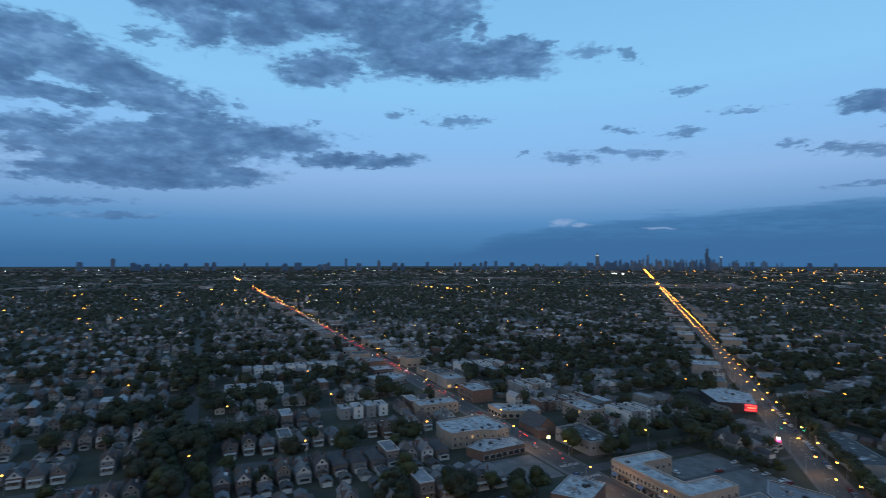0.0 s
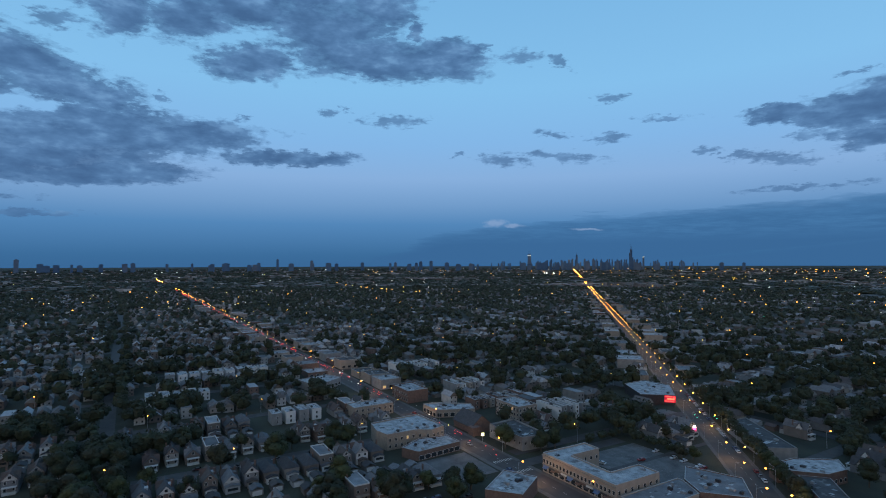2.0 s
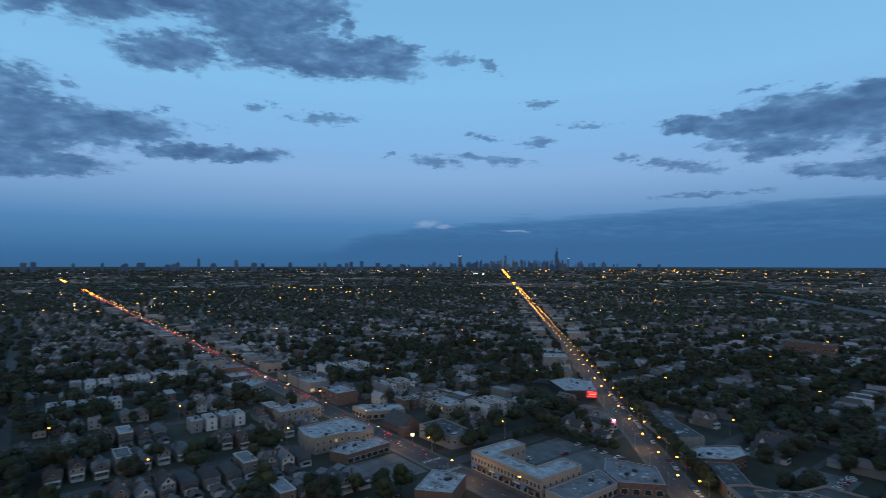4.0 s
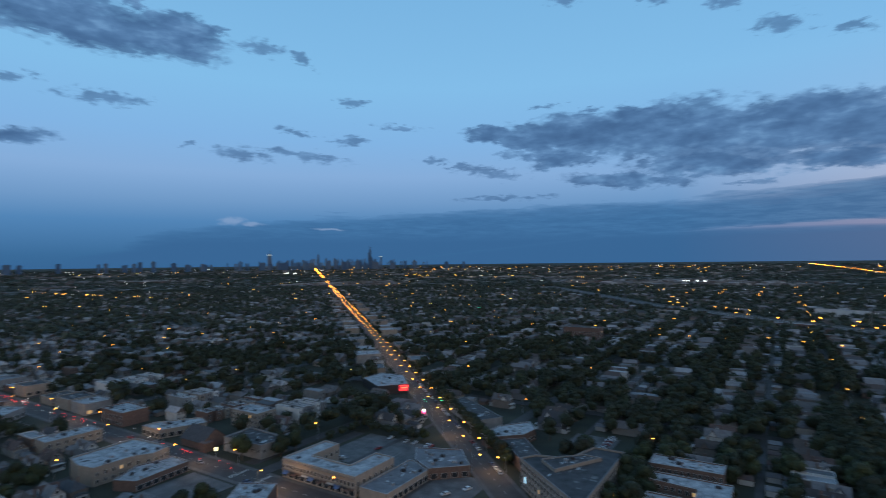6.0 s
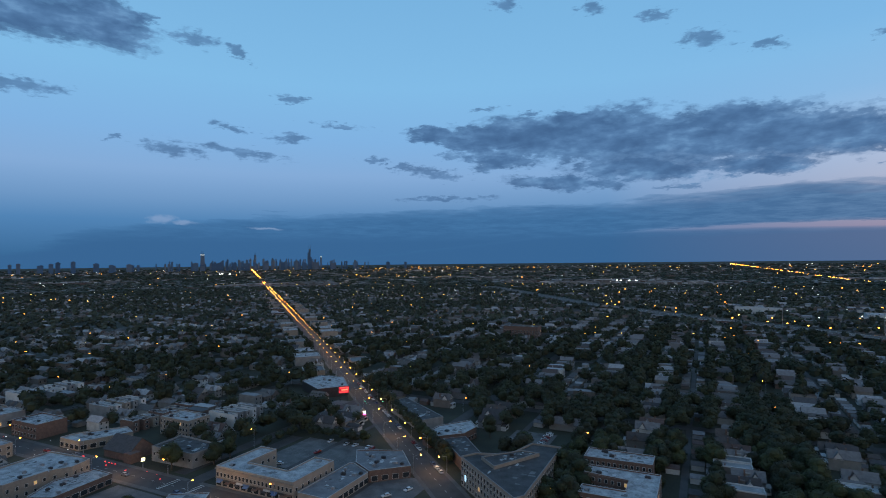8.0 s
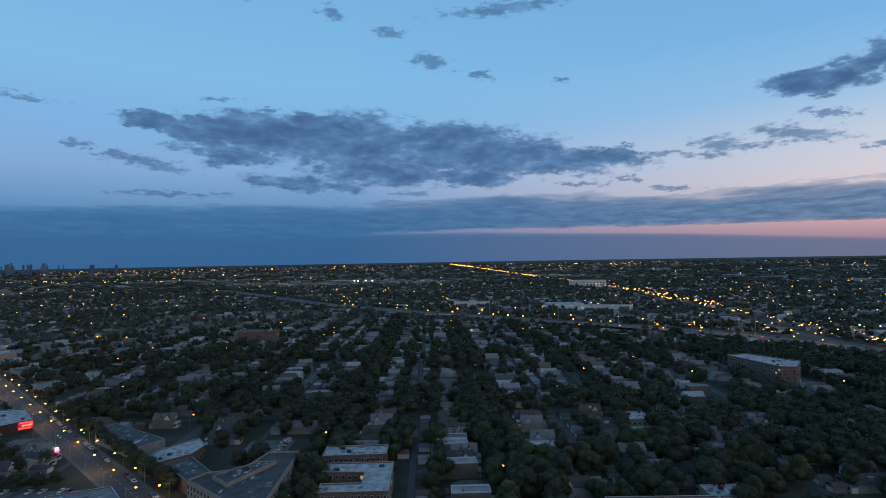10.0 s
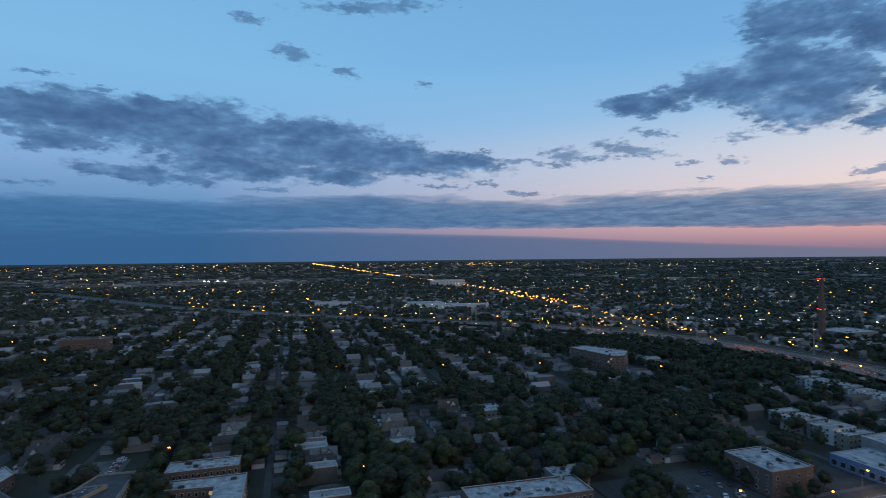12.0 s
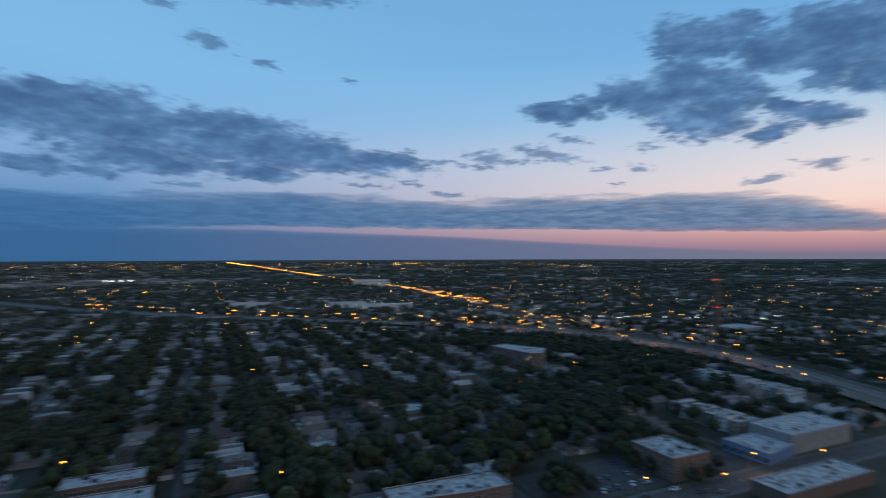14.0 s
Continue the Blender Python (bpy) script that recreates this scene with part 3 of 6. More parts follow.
def flat_block(label, cx, cy, sx, sy, h, wall, roof, turn=0.0, faces="", rows=(), parapet=0.7, units=0, category="building", name="commercial_building", group="", gap=3.4, height=1.5, width=1.3, keep=True, seed=1):
    """A flat-roofed building: walls, recessed roof, parapet with coping, roof units, windows."""
    ob = thing(name, label, category, group)
    rnd = random.Random(seed + int(abs(cx) * 7 + abs(cy) * 13))
    w = Shape()
    w.box(cx, cy, -0.2, sx, sy, h + 0.2, turn)
    part("wall", w, wall, ob)
    r = Shape()
    r.box(cx, cy, h, sx - 0.7, sy - 0.7, 0.12, turn)
    top = part("roof", r, roof, ob)
    c, s = math.cos(radians(turn)), math.sin(radians(turn))
    p = Shape()
    for ux, uy, lx, ly in ((0, sy / 2 - 0.15, sx, 0.3), (0, -sy / 2 + 0.15, sx, 0.3), (sx / 2 - 0.15, 0, 0.3, sy - 0.6), (-sx / 2 + 0.15, 0, 0.3, sy - 0.6)):
        p.box(cx + ux * c - uy * s, cy + ux * s + uy * c, h, lx, ly, parapet, turn)
    part("parapet", p, wall, top)
    e = Shape()
    for ux, uy, lx, ly in ((0, sy / 2 - 0.15, sx + 0.1, 0.42), (0, -sy / 2 + 0.15, sx + 0.1, 0.42), (sx / 2 - 0.15, 0, 0.42, sy - 0.8), (-sx / 2 + 0.15, 0, 0.42, sy - 0.8)):
        e.box(cx + ux * c - uy * s, cy + ux * s + uy * c, h + parapet, lx, ly, 0.09, turn)
    part("coping", e, EDGE, top)
    e = Shape()
    for i in range(7):
        ux, uy = rnd.uniform(-0.38, 0.38) * sx, rnd.uniform(-0.38, 0.38) * sy
        e.box(cx + ux * c - uy * s, cy + ux * s + uy * c, h + 0.12, rnd.uniform(0.6, 0.16 * sx + 0.7), rnd.uniform(0.5, 0.12 * sy + 0.6), 0.004 + 0.004 * i, turn)
    tagged(part("roof_patch", e, PATCH, top), kind="stuff")
    for i in range(units):
        ux, uy = rnd.uniform(-0.4, 0.4) * sx, rnd.uniform(-0.4, 0.4) * sy
        b = Shape()
        a, d, e = rnd.uniform(1.0, 2.4), rnd.uniform(0.9, 1.8), rnd.uniform(0.7, 1.4)
        x, y = cx + ux * c - uy * s, cy + ux * s + uy * c
        b.box(x, y, h + 0.12, a, d, e, turn)
        b.box(x, y, h + 0.12 + e, a * 0.7, d * 0.7, 0.2, turn)
        part("roof_unit", b, METAL if i % 2 else DARKMETAL, top)
    if faces:
        windows_on(ob, cx, cy, sx, sy, turn, faces, rows, gap=gap, height=height, width=width)
    if keep:
        KEEP.append((cx - sx / 2 - 2, cy - sy / 2 - 2, cx + sx / 2 + 2, cy + sy / 2 + 2))
    return ob


def inside(x, y, pts, margin):
    """Whether a spot lies within an outline, with a margin."""
    for dx, dy in ((margin, margin), (-margin, margin), (margin, -margin), (-margin, -margin)):
        odd, n = False, len(pts)
        for i in range(n):
            (ax, ay), (bx, by) = pts[i], pts[i - 1]
            if (ay > y + dy) != (by > y + dy) and x + dx < (bx - ax) * (y + dy - ay) / (by - ay) + ax:
                odd = not odd
        if not odd:
            return False
    return True


def poly_block(label, pts, h, wall, roof, parapet=0.7, name="commercial_building", category="building", units=0, windows=(), keep=True, seed=3, ob=None):
    """A flat-roofed building on any outline, counter-clockwise. windows: (edge, sills, gap, width, height)."""
    ob = ob or thing(name, label, category)
    rnd = random.Random(seed)
    n = len(pts)
    w, r, p = Shape(), Shape(), Shape()
    for i in range(n):
        a, b = pts[i], pts[(i + 1) % n]
        w.poly([(*a, -0.2), (*b, -0.2), (*b, h), (*a, h)])
    w.poly([(*q, h - 0.02) for q in pts])
    part("wall", w, wall, ob)
    cx, cy = sum(q[0] for q in pts) / n, sum(q[1] for q in pts) / n
    r.poly([(cx + (q[0] - cx) * 0.985, cy + (q[1] - cy) * 0.985, h + 0.1) for q in pts])
    top = part("roof", r, roof, ob)
    for i in range(n):
        a, b = Vector(pts[i]), Vector(pts[(i + 1) % n])
        m, d = (a + b) / 2, b - a
        inn = Vector((-d.y, d.x)).normalized() * 0.16
        p.box(m.x + inn.x, m.y + inn.y, h, d.length - 0.33, 0.3, parapet, math.degrees(math.atan2(d.y, d.x)))
    part("parapet", p, wall, top)
    e = Shape()
    for i in range(n):
        a, q = Vector(pts[i]), Vector(pts[(i + 1) % n])
        m, d = (a + q) / 2, q - a
        inn = Vector((-d.y, d.x)).normalized() * 0.16
        e.box(m.x + inn.x, m.y + inn.y, h + parapet, d.length - 0.2, 0.42, 0.08 + 0.004 * (i % 3), math.degrees(math.atan2(d.y, d.x)))
    part("coping", e, GREY if roof is DARKROOF else EDGE, top)
    e = Shape()
    span = max(max(q[0] for q in pts) - min(q[0] for q in pts), 10)
    for i in range(22):
        k = rnd.randrange(n)
        t = rnd.uniform(0.1, 0.85)
        u = rnd.random() * 0.8
        k2 = (k + 1) % n
        x = cx + ((pts[k][0] * (1 - u) + pts[k2][0] * u) - cx) * t
        y = cy + ((pts[k][1] * (1 - u) + pts[k2][1] * u) - cy) * t
        if inside(x, y, pts, 1.5):
            e.box(x, y, h + 0.1, rnd.uniform(0.5, 0.10 * span), rnd.uniform(0.4, 2.6), 0.004 + 0.003 * i, rnd.choice((0, 0, 90)))
    if e.v:
        tagged(part("roof_patch", e, PATCH, top), kind="stuff")
    for i in range(units):
        k = rnd.randrange(n)
        t = rnd.uniform(0.15, 0.75)
        x, y = cx + (pts[k][0] - cx) * t, cy + (pts[k][1] - cy) * t
        if not inside(x, y, pts, 2.0):
            continue
        b = Shape()
        a, d, e = rnd.uniform(1.0, 2.6), rnd.uniform(0.9, 1.9), rnd.uniform(0.6, 1.4)
        b.box(x, y, h + 0.1, a, d, e)
        b.box(x, y, h + 0.1 + e, a * 0.7, d * 0.7, 0.2)
        part("roof_unit", b, METAL if i % 2 else DARKMETAL, top)
    for edge, sills, gap, width, height in windows:
        a, b = Vector(pts[edge]), Vector(pts[(edge + 1) % n])
        d = b - a
        k = max(1, int(d.length / gap))
        for z in sills:
            for i in range(k):
                q = a + d * ((i + 0.5) / k)
                ang = math.degrees(math.atan2(d.y, d.x))
                f = Shape()
                f.box(q.x, q.y, z - 0.1, width + 0.25, 0.16, height + 0.2, ang)
                f.box(q.x, q.y, z, width, 0.24, height, ang, 1)
                part("window", f, [TRIM, LITWINDOW if (i * 5 + edge + int(z * 3) * 7) % 61 == 3 else GLASS], ob)
    if keep:
        KEEP.append((min(q[0] for q in pts), min(q[1] for q in pts), max(q[0] for q in pts), max(q[1] for q in pts)))
    return ob


def rect(x0, y0, x1, y1):
    """Outline: edges south, east, north, west."""
    return [(x0, y0), (x1, y0), (x1, y1), (x0, y1)]


# by the crossing of the two avenues
poly_block("two-storey cream corner building with shops and pale flat roofs", [(168, -217.5), (180, -217.5), (180, -198), (206, -198), (206, -218), (216.5, -218), (216.5, -188), (168, -188)],
           9.0, CREAM, PALEROOF, units=12, windows=((6, (4.9,), 2.4, 1.2, 1.8), (6, (0.7,), 3.8, 2.9, 2.6), (7, (5.0, 1.2), 4.2, 1.2, 1.6), (3, (5.0,), 4, 1.2, 1.6), (5, (5.0,), 4, 1.2, 1.6)), name="corner_building")
poly_block("long low shopping strip with a patched grey flat roof", [(150, -221), (163, -228), (166, -228), (166, -188.5), (150, -188.5)], 5.0, CREAM, FLATROOF, 0.5, units=9,
           windows=((4, (0.6,), 4.0, 3.2, 2.4),), name="shopping_strip")
poly_block("low red-fronted shop with a patched grey roof", [(134.5, -236), (149.5, -253.5), (173, -244), (163, -229), (150, -221.8)], 5.4, BRICK, FLATROOF, 0.5, units=11, windows=((4, (0.6,), 4.5, 3.0, 2.4),), name="shop")
poly_block("low grey building with a dark flat roof among trees", [(243.5, -214.5), (277.5, -216.5), (276, -196.5), (245, -197.5)], 7.2, GREY, DARKROOF, 0.9, units=5, windows=((2, (3.6,), 4, 1.4, 1.4), (3, (3.6,), 4, 1.4, 1.4)))
poly_block("two-storey buff brick shops with a pale flat roof", [(284, -168), (292, -168.2), (315, -166), (312, -132), (297, -129), (286, -131), (286, -150), (281, -158)], 8.6, BUFF, PALEROOF, 0.8, units=9,
           windows=((7, (5.0, 1.4), 3.2, 1.1, 1.6), (6, (5.0, 1.4), 3.2, 1.1, 1.6), (5, (5.0, 1.4), 3.2, 1.1, 1.6)), name="shop_building")
poly_block("single-storey shop row with red fronts and a pale roof", [(265, -167.5), (279.5, -167.5), (279.5, -160), (282, -150), (273, -134), (262, -139)], 4.8, BRICK, PALEROOF, 0.5, units=6, windows=((5, (0.6,), 4, 3.2, 2.2),), name="shop")
poly_block("two-storey brick corner building with a white side wall", rect(374, -207, 402, -189), 8.8, BRICK, PALEROOF, 0.8, units=4, windows=((2, (5.2, 1.2), 3.4, 1.4, 1.8),), name="corner_building")
poly_block("single-storey shops with a long pale roof", [(318, -214), (332, -219), (348, -197), (348, -188.5), (329, -188.5)], 5.0, BUFF, PALEROOF, 0.6, units=5, windows=((3, (0.7,), 4, 3, 2.4), (4, (0.7,), 4, 3, 2.4)), name="shop")
poly_block("three-storey buff brick apartment block with a pale roof", rect(289, -246, 315, -230), 10.5, BUFF, PALEROOF, 0.6, units=6, windows=((2, (1.2, 4.4, 7.6), 2.7, 1.2, 1.7), (3, (1.2, 4.4, 7.6), 2.7, 1.2, 1.7)), name="apartment_block")
poly_block("long low commercial building with a pale roof", rect(356, -168, 371, -138), 7.2, BUFF, PALEROOF, 0.6, units=5, windows=((3, (4.4, 1.2), 4, 1.4, 1.6),))
poly_block("large low shop with a white roof", [(441, -138), (464, -167), (482, -160), (473, -131)], 6.2, GREY, PALEROOF, 0.6, units=3, windows=((0, (1.0,), 5, 2.5, 2.2),), name="shop")
poly_block("low building with a pale blue metal roof", [(186, -150), (198, -168.5), (213, -160), (199, -139)], 7.0, BRICK, PALEROOF, 0.4, units=8, windows=((3, (1.2,), 4, 1.6, 1.8),))
poly_block("low annexe with a grey roof on the avenue", [(199, -168.8), (212, -168.8), (216, -161), (213.5, -160.6)], 4.6, BUFF, FLATROOF, 0.3, units=2)
# along the diagonal avenue
poly_block("large buff stone corner building with dark stepped roofs", [(67, -271), (82, -271), (88, -250), (103, -246), (108, -238.5), (70, -205), (67, -209)], 13.0, BUFF, DARKROOF, 0.9, units=9,
           windows=((4, (1.0, 4.4, 7.6, 10.4), 2.9, 1.3, 1.8), (6, (4.4, 7.6, 10.4), 3.2, 1.2, 1.7)), name="corner_building")
poly_block("step of a dark roof on the large corner building", [(74, -256), (83, -256), (98, -240), (88, -231)], 14.2, BUFF, DARKROOF, 0.5, units=4, keep=False, name="roof_storey", category="building")
poly_block("long low brown building with a dark roof beside street trees", [(102, -258), (127, -287), (137, -278), (112, -251)], 6.2, BRICK, DARKROOF, 0.4, units=3)
poly_block("low school building with pale blue roofs", [(128, -306), (137, -318), (150, -300), (152, -281), (146, -277), (130, -292)], 6.0, BRICK, PALEROOF, 0.5, units=3, windows=((5, (1.3,), 3, 1.6, 1.6), (4, (1.3,), 3, 1.6, 1.6)), name="school_building")
poly_block("long low hall with a dark roof and skylights", [(156, -317), (204, -351), (206, -333), (166, -302)], 6.4, GREY, DARKROOF, 0.4, units=2)
poly_block("low showroom with a wide pale roof", [(264, -361), (289, -388), (312, -386), (312, -361), (280, -342)], 7.0, DARKMETAL, PALEROOF, 0.5, units=7, name="showroom")
# blocks to the south
poly_block("brick walk-up apartment row with pale patched roofs", [(24, -273), (24, -286), (56, -286), (56, -272)], 10.2, BRICK, PALEROOF, 0.6, units=8, windows=((3, (1.2, 4.3, 7.4), 2.6, 1.1, 1.6),), name="apartment_block")
poly_block("courtyard apartment block with white flat roofs", [(19.5, -262), (52, -262), (52, -252), (32, -250), (32, -238), (50, -238), (50, -229), (19.5, -229)], 10.2, BRICK, PALEROOF, 0.6, units=8,
           windows=((2, (1.2, 4.3, 7.4), 2.6, 1.1, 1.6), (6, (1.2, 4.3, 7.4), 2.6, 1.1, 1.6), (7, (1.2, 4.3, 7.4), 2.6, 1.1, 1.6)), name="apartment_block")
poly_block("red brick apartment block with a long white roof", [(-121, -216), (-69, -217.5), (-69, -204), (-103, -199), (-121, -199)], 10.2, BRICK, PALEROOF, 0.7, units=14, windows=((2, (1.2, 4.3, 7.4), 2.8, 1.2, 1.6), (3, (1.2, 4.3, 7.4), 2.8, 1.2, 1.6)), name="apartment_block")
poly_block("small pale two-storey building with a white roof", rect(-133, -232, -115, -222), 8.0, CREAM, PALEROOF, 0.5, units=2, windows=((2, (1.2, 4.4), 3, 1.2, 1.5),), name="apartment_block")
poly_block("three-storey red brick block with a pale roof full of vents", rect(-229, -217.5, -205, -190), 11.0, BRICK, PALEROOF, 0.6, units=16, windows=((2, (1.2, 4.4, 7.6), 5.2, 1.1, 1.5), (1, (1.2, 4.4, 7.6), 5.4, 1.1, 1.5)), name="apartment_block")
poly_block("blue-walled workshop with a grey metal roof", [(-292, -211), (-265, -211), (-266, -184), (-292, -189)], 6.0, BLUE, FLATROOF, 0.4, units=4, windows=((1, (1.2,), 4, 2.6, 2.6),), name="workshop")
poly_block("tall grey warehouse with a white roof", [(-345, -216), (-293, -216), (-293, -190), (-345, -190)], 10.2, GREY, PALEROOF, 0.4, units=4, name="warehouse")
poly_block("low brick shops with a pale blue roof", rect(-290, -167, -228, -150), 6.0, BRICK, PALEROOF, 0.5, units=10, windows=((0, (0.8,), 4, 3, 2.2),), name="shop")
poly_block("five-storey brick apartment house with a pale roof", [(-268, -482), (-288, -487), (-311, -447), (-292, -425), (-281, -427)][::-1], 17.0, BRICK, PALEROOF, 0.7, units=5,
           windows=((0, (1.5, 4.6, 7.7, 10.8, 13.6), 3, 1.4, 1.6), (1, (1.5, 4.6, 7.7, 10.8, 13.6), 3, 1.4, 1.6), (4, (1.5, 4.6, 7.7, 10.8, 13.6), 3, 1.4, 1.6), (3, (1.5, 4.6, 7.7, 10.8, 13.6), 3, 1.4, 1.6)), name="apartment_house")
poly_block("long two-flat block with a pale flat roof", rect(-135, -346, -117, -330), 7.4, BUFF, PALEROOF, 0.5, units=3, windows=((2, (1.2, 4.3), 3, 1.2, 1.5),), name="apartment_block")
poly_block("small flat-roofed block with a white roof", rect(-134, -318, -118, -308), 6.4, BUFF, PALEROOF, 0.5, units=2, windows=((2, (1.2, 3.9), 3, 1.2, 1.5),), name="apartment_block")
poly_block("red brick school with a flat roof", [(212, -752), (262, -752), (262, -731), (212, -731)], 15.0, BRICK, DARKROOF, 0.6, units=4, windows=((3, (1.5, 5, 8), 4, 1.8, 1.8), (2, (1.5, 5, 8), 4, 1.8, 1.8)), name="school_building")
# works and stores beyond the expressway
poly_block("tall white industrial block", rect(-640, -1990, -515, -1945), 24.0, WHITE, PALEROOF, 1.0, units=6, windows=((2, (8.0, 16.0), 12, 5, 2.5),), name="factory")
poly_block("long white warehouse wall beyond the tracks", [(-132, -1216), (-56, -1246), (-52, -1228), (-128, -1198)], 12.0, WHITE, FLATROOF, 0.6, units=3, name="warehouse")
poly_block("white low warehouse by the railway", [(-330, -1180), (-255, -1200), (-250, -1150), (-325, -1130)], 9.0, WHITE, PALEROOF, 0.6, units=4, name="warehouse")
poly_block("white low warehouse by the railway", [(-420, -1110), (-330, -1130), (-300, -1095), (-400, -1075)], 8.0, WHITE, PALEROOF, 0.6, units=4, name="warehouse")
poly_block("lit roadside store with a red and yellow front", [(-38, -1004), (14, -1020), (16, -1006), (-36, -990)], 6.0, BRICK, FLATROOF, 0.5, units=2, windows=((2, (1.0,), 6, 4.5, 3.0),), name="store")
poly_block("grey works hall with pale roofs by the chimney", rect(-720, -545, -665, -505), 9.0, GREY, PALEROOF, 0.5, units=4, windows=((2, (3.0,), 6, 3, 2),), name="factory")


def town_row(label, x0, x1, y0, y1, units, h, walls, roofs, group):
    """A row of narrow houses side by side, each a thing of its own, stepping a little in height."""
    d = (y1 - y0) / units
    for i in range(units):
        r = random.Random(int(x0 * 3 + i * 17 + y0))
        flat_block(label, (x0 + x1) / 2 + r.uniform(-0.7, 0.7), y0 + d * (i + 0.5), x1 - x0 - r.uniform(0, 3), d - 2.5, h + r.uniform(-1.0, 0.5), walls[i % len(walls)], roofs[i % len(roofs)],
                   faces="w" if x0 > 0 else "en", rows=(1.2, 4.3, 7.2) if h > 8.5 else (1.2, 4.2), parapet=0.45, units=1, name="row_house", category="house", group=group, gap=2.6, width=1.1, keep=False)
    KEEP.append((x0 - 1, y0 - 1, x1 + 1, y1 + 1))


town_row("narrow grey three-storey row house with a pale flat roof", 276, 299, -281, -252, 5, 10.0, (GREY, WHITE, GREY), (PALEROOF,), "row houses by the crossing")
town_row("narrow brick two-storey row house with a pale roof", 330, 346, -270, -222, 7, 7.4, (BRICK, BUFF, BRICK), (PALEROOF, FLATROOF), "brick row by the crossing")
town_row("narrow pale three-storey row house with a flat roof", 372, 396, -262, -231, 5, 9.2, (WHITE, GREY, BUFF), (PALEROOF,), "row houses further east")
town_row("narrow pale three-storey row house with a flat roof", 470, 494, -274, -226, 7, 9.2, (WHITE, GREY, WHITE), (PALEROOF,), "row houses further east")
town_row("white narrow two-flat in a close row", 368, 384, -120, -84, 4, 7.6, (WHITE, GREY), (PALEROOF,), "white two-flats north of the avenue")
town_row("white narrow two-flat in a close row", 465, 481, -60, -12, 5, 7.6, (WHITE, WHITE, GREY), (PALEROOF,), "white two-flats north of the avenue")
town_row("white narrow two-flat in a close row", 543, 559, -122, -30, 9, 7.6, (WHITE, WHITE, GREY), (PALEROOF,), "white two-flats north of the avenue")
town_row("narrow grey row house with a pale flat roof", -412, -392, -342, -256, 10, 8.8, (GREY, WHITE), (PALEROOF,), "row houses by the expressway")
town_row("narrow grey row house with a pale flat roof", -312, -292, -275, -221, 6, 8.8, (GREY, WHITE, BUFF), (PALEROOF,), "row houses by the expressway")

# shops lining both avenues further out
srnd = random.Random(5)
for t in range(210, 1500, 30):
    for off in (-1, 1):
        x, y = diag(t + srnd.uniform(-2, 2), off * (24 + srnd.uniform(0, 3)))
        if t < 330 and off > 0 and t < 250:
            continue
        if any(x0 - 14 < x < x1 + 14 and y0 - 14 < y < y1 + 14 for x0, y0, x1, y1 in KEEP) or srnd.random() < 0.30:
            continue
        flat_block("flat-roofed shop building on the lamp-lit avenue", x, y, 27, srnd.uniform(18, 26), srnd.choice((4.8, 5.5, 7.8, 8.6)), srnd.choice((BRICK, BUFF, GREY, CREAM)), srnd.choice((PALEROOF, FLATROOF, DARKROOF, FLATROOF)),
                   turn=-43.8, faces="n" if off < 0 else "s", rows=(1.2,), gap=5, width=3, height=2.2, units=2, name="shop_building", group="shops along the avenues", keep=False)
        KEEP.append((x - 15, y - 15, x + 15, y + 15))
for x in list(range(410, 1500, 26)):
    for off in (-1, 1):
        y = ROAD_Y + off * (20 + srnd.uniform(0, 3))
        if any(x0 - 12 < x < x1 + 12 and y0 - 10 < y < y1 + 10 for x0, y0, x1, y1 in KEEP) or srnd.random() < 0.30:
            continue
        flat_block("flat-roofed shop building on the straight avenue", x, y, srnd.uniform(18, 24), 19, srnd.choice((4.8, 5.5, 7.8, 8.6)), srnd.choice((BRICK, BUFF, GREY, CREAM)), srnd.choice((PALEROOF, FLATROOF, DARKROOF, FLATROOF)),
                   faces="w", rows=(1.2,), gap=5, width=3, height=2.2, units=2, name="shop_building", group="shops along the avenues", keep=False)
        KEEP.append((x - 12, y - 11, x + 12, y + 11))

front = thing("shop_fascia", "projecting cornice and shop fascias along a corner building", "fascia")
s = Shape()
s.box(192.2, -187.8, 8.3, 49, 0.9, 0.5)
s.box(192.2, -187.85, 4.0, 48.6, 0.5, 0.35)
part("cornice", s, BUFF, front)
for i in range(11):
    s = Shape()
    s.box(170.5 + i * 4.3, -187.6, 3.1, 3.9, 0.5, 0.75)
    part("fascia_board", s, (BRICK, DARKMETAL, BLUE, TRIM)[i % 4], front)
for i in range(8):
    s = Shape()
    x = 171.5 + i * 5.8
    s.hexa([(x, -187.5, 2.9), (x + 3, -187.5, 2.9), (x + 3, -186.3, 2.5), (x, -186.3, 2.5), (x, -187.5, 3.1), (x + 3, -187.5, 3.1), (x + 3, -186.3, 2.6), (x, -186.3, 2.6)])
    part("awning", s, (BRICK, BLUE, DARKMETAL)[i % 3], front)

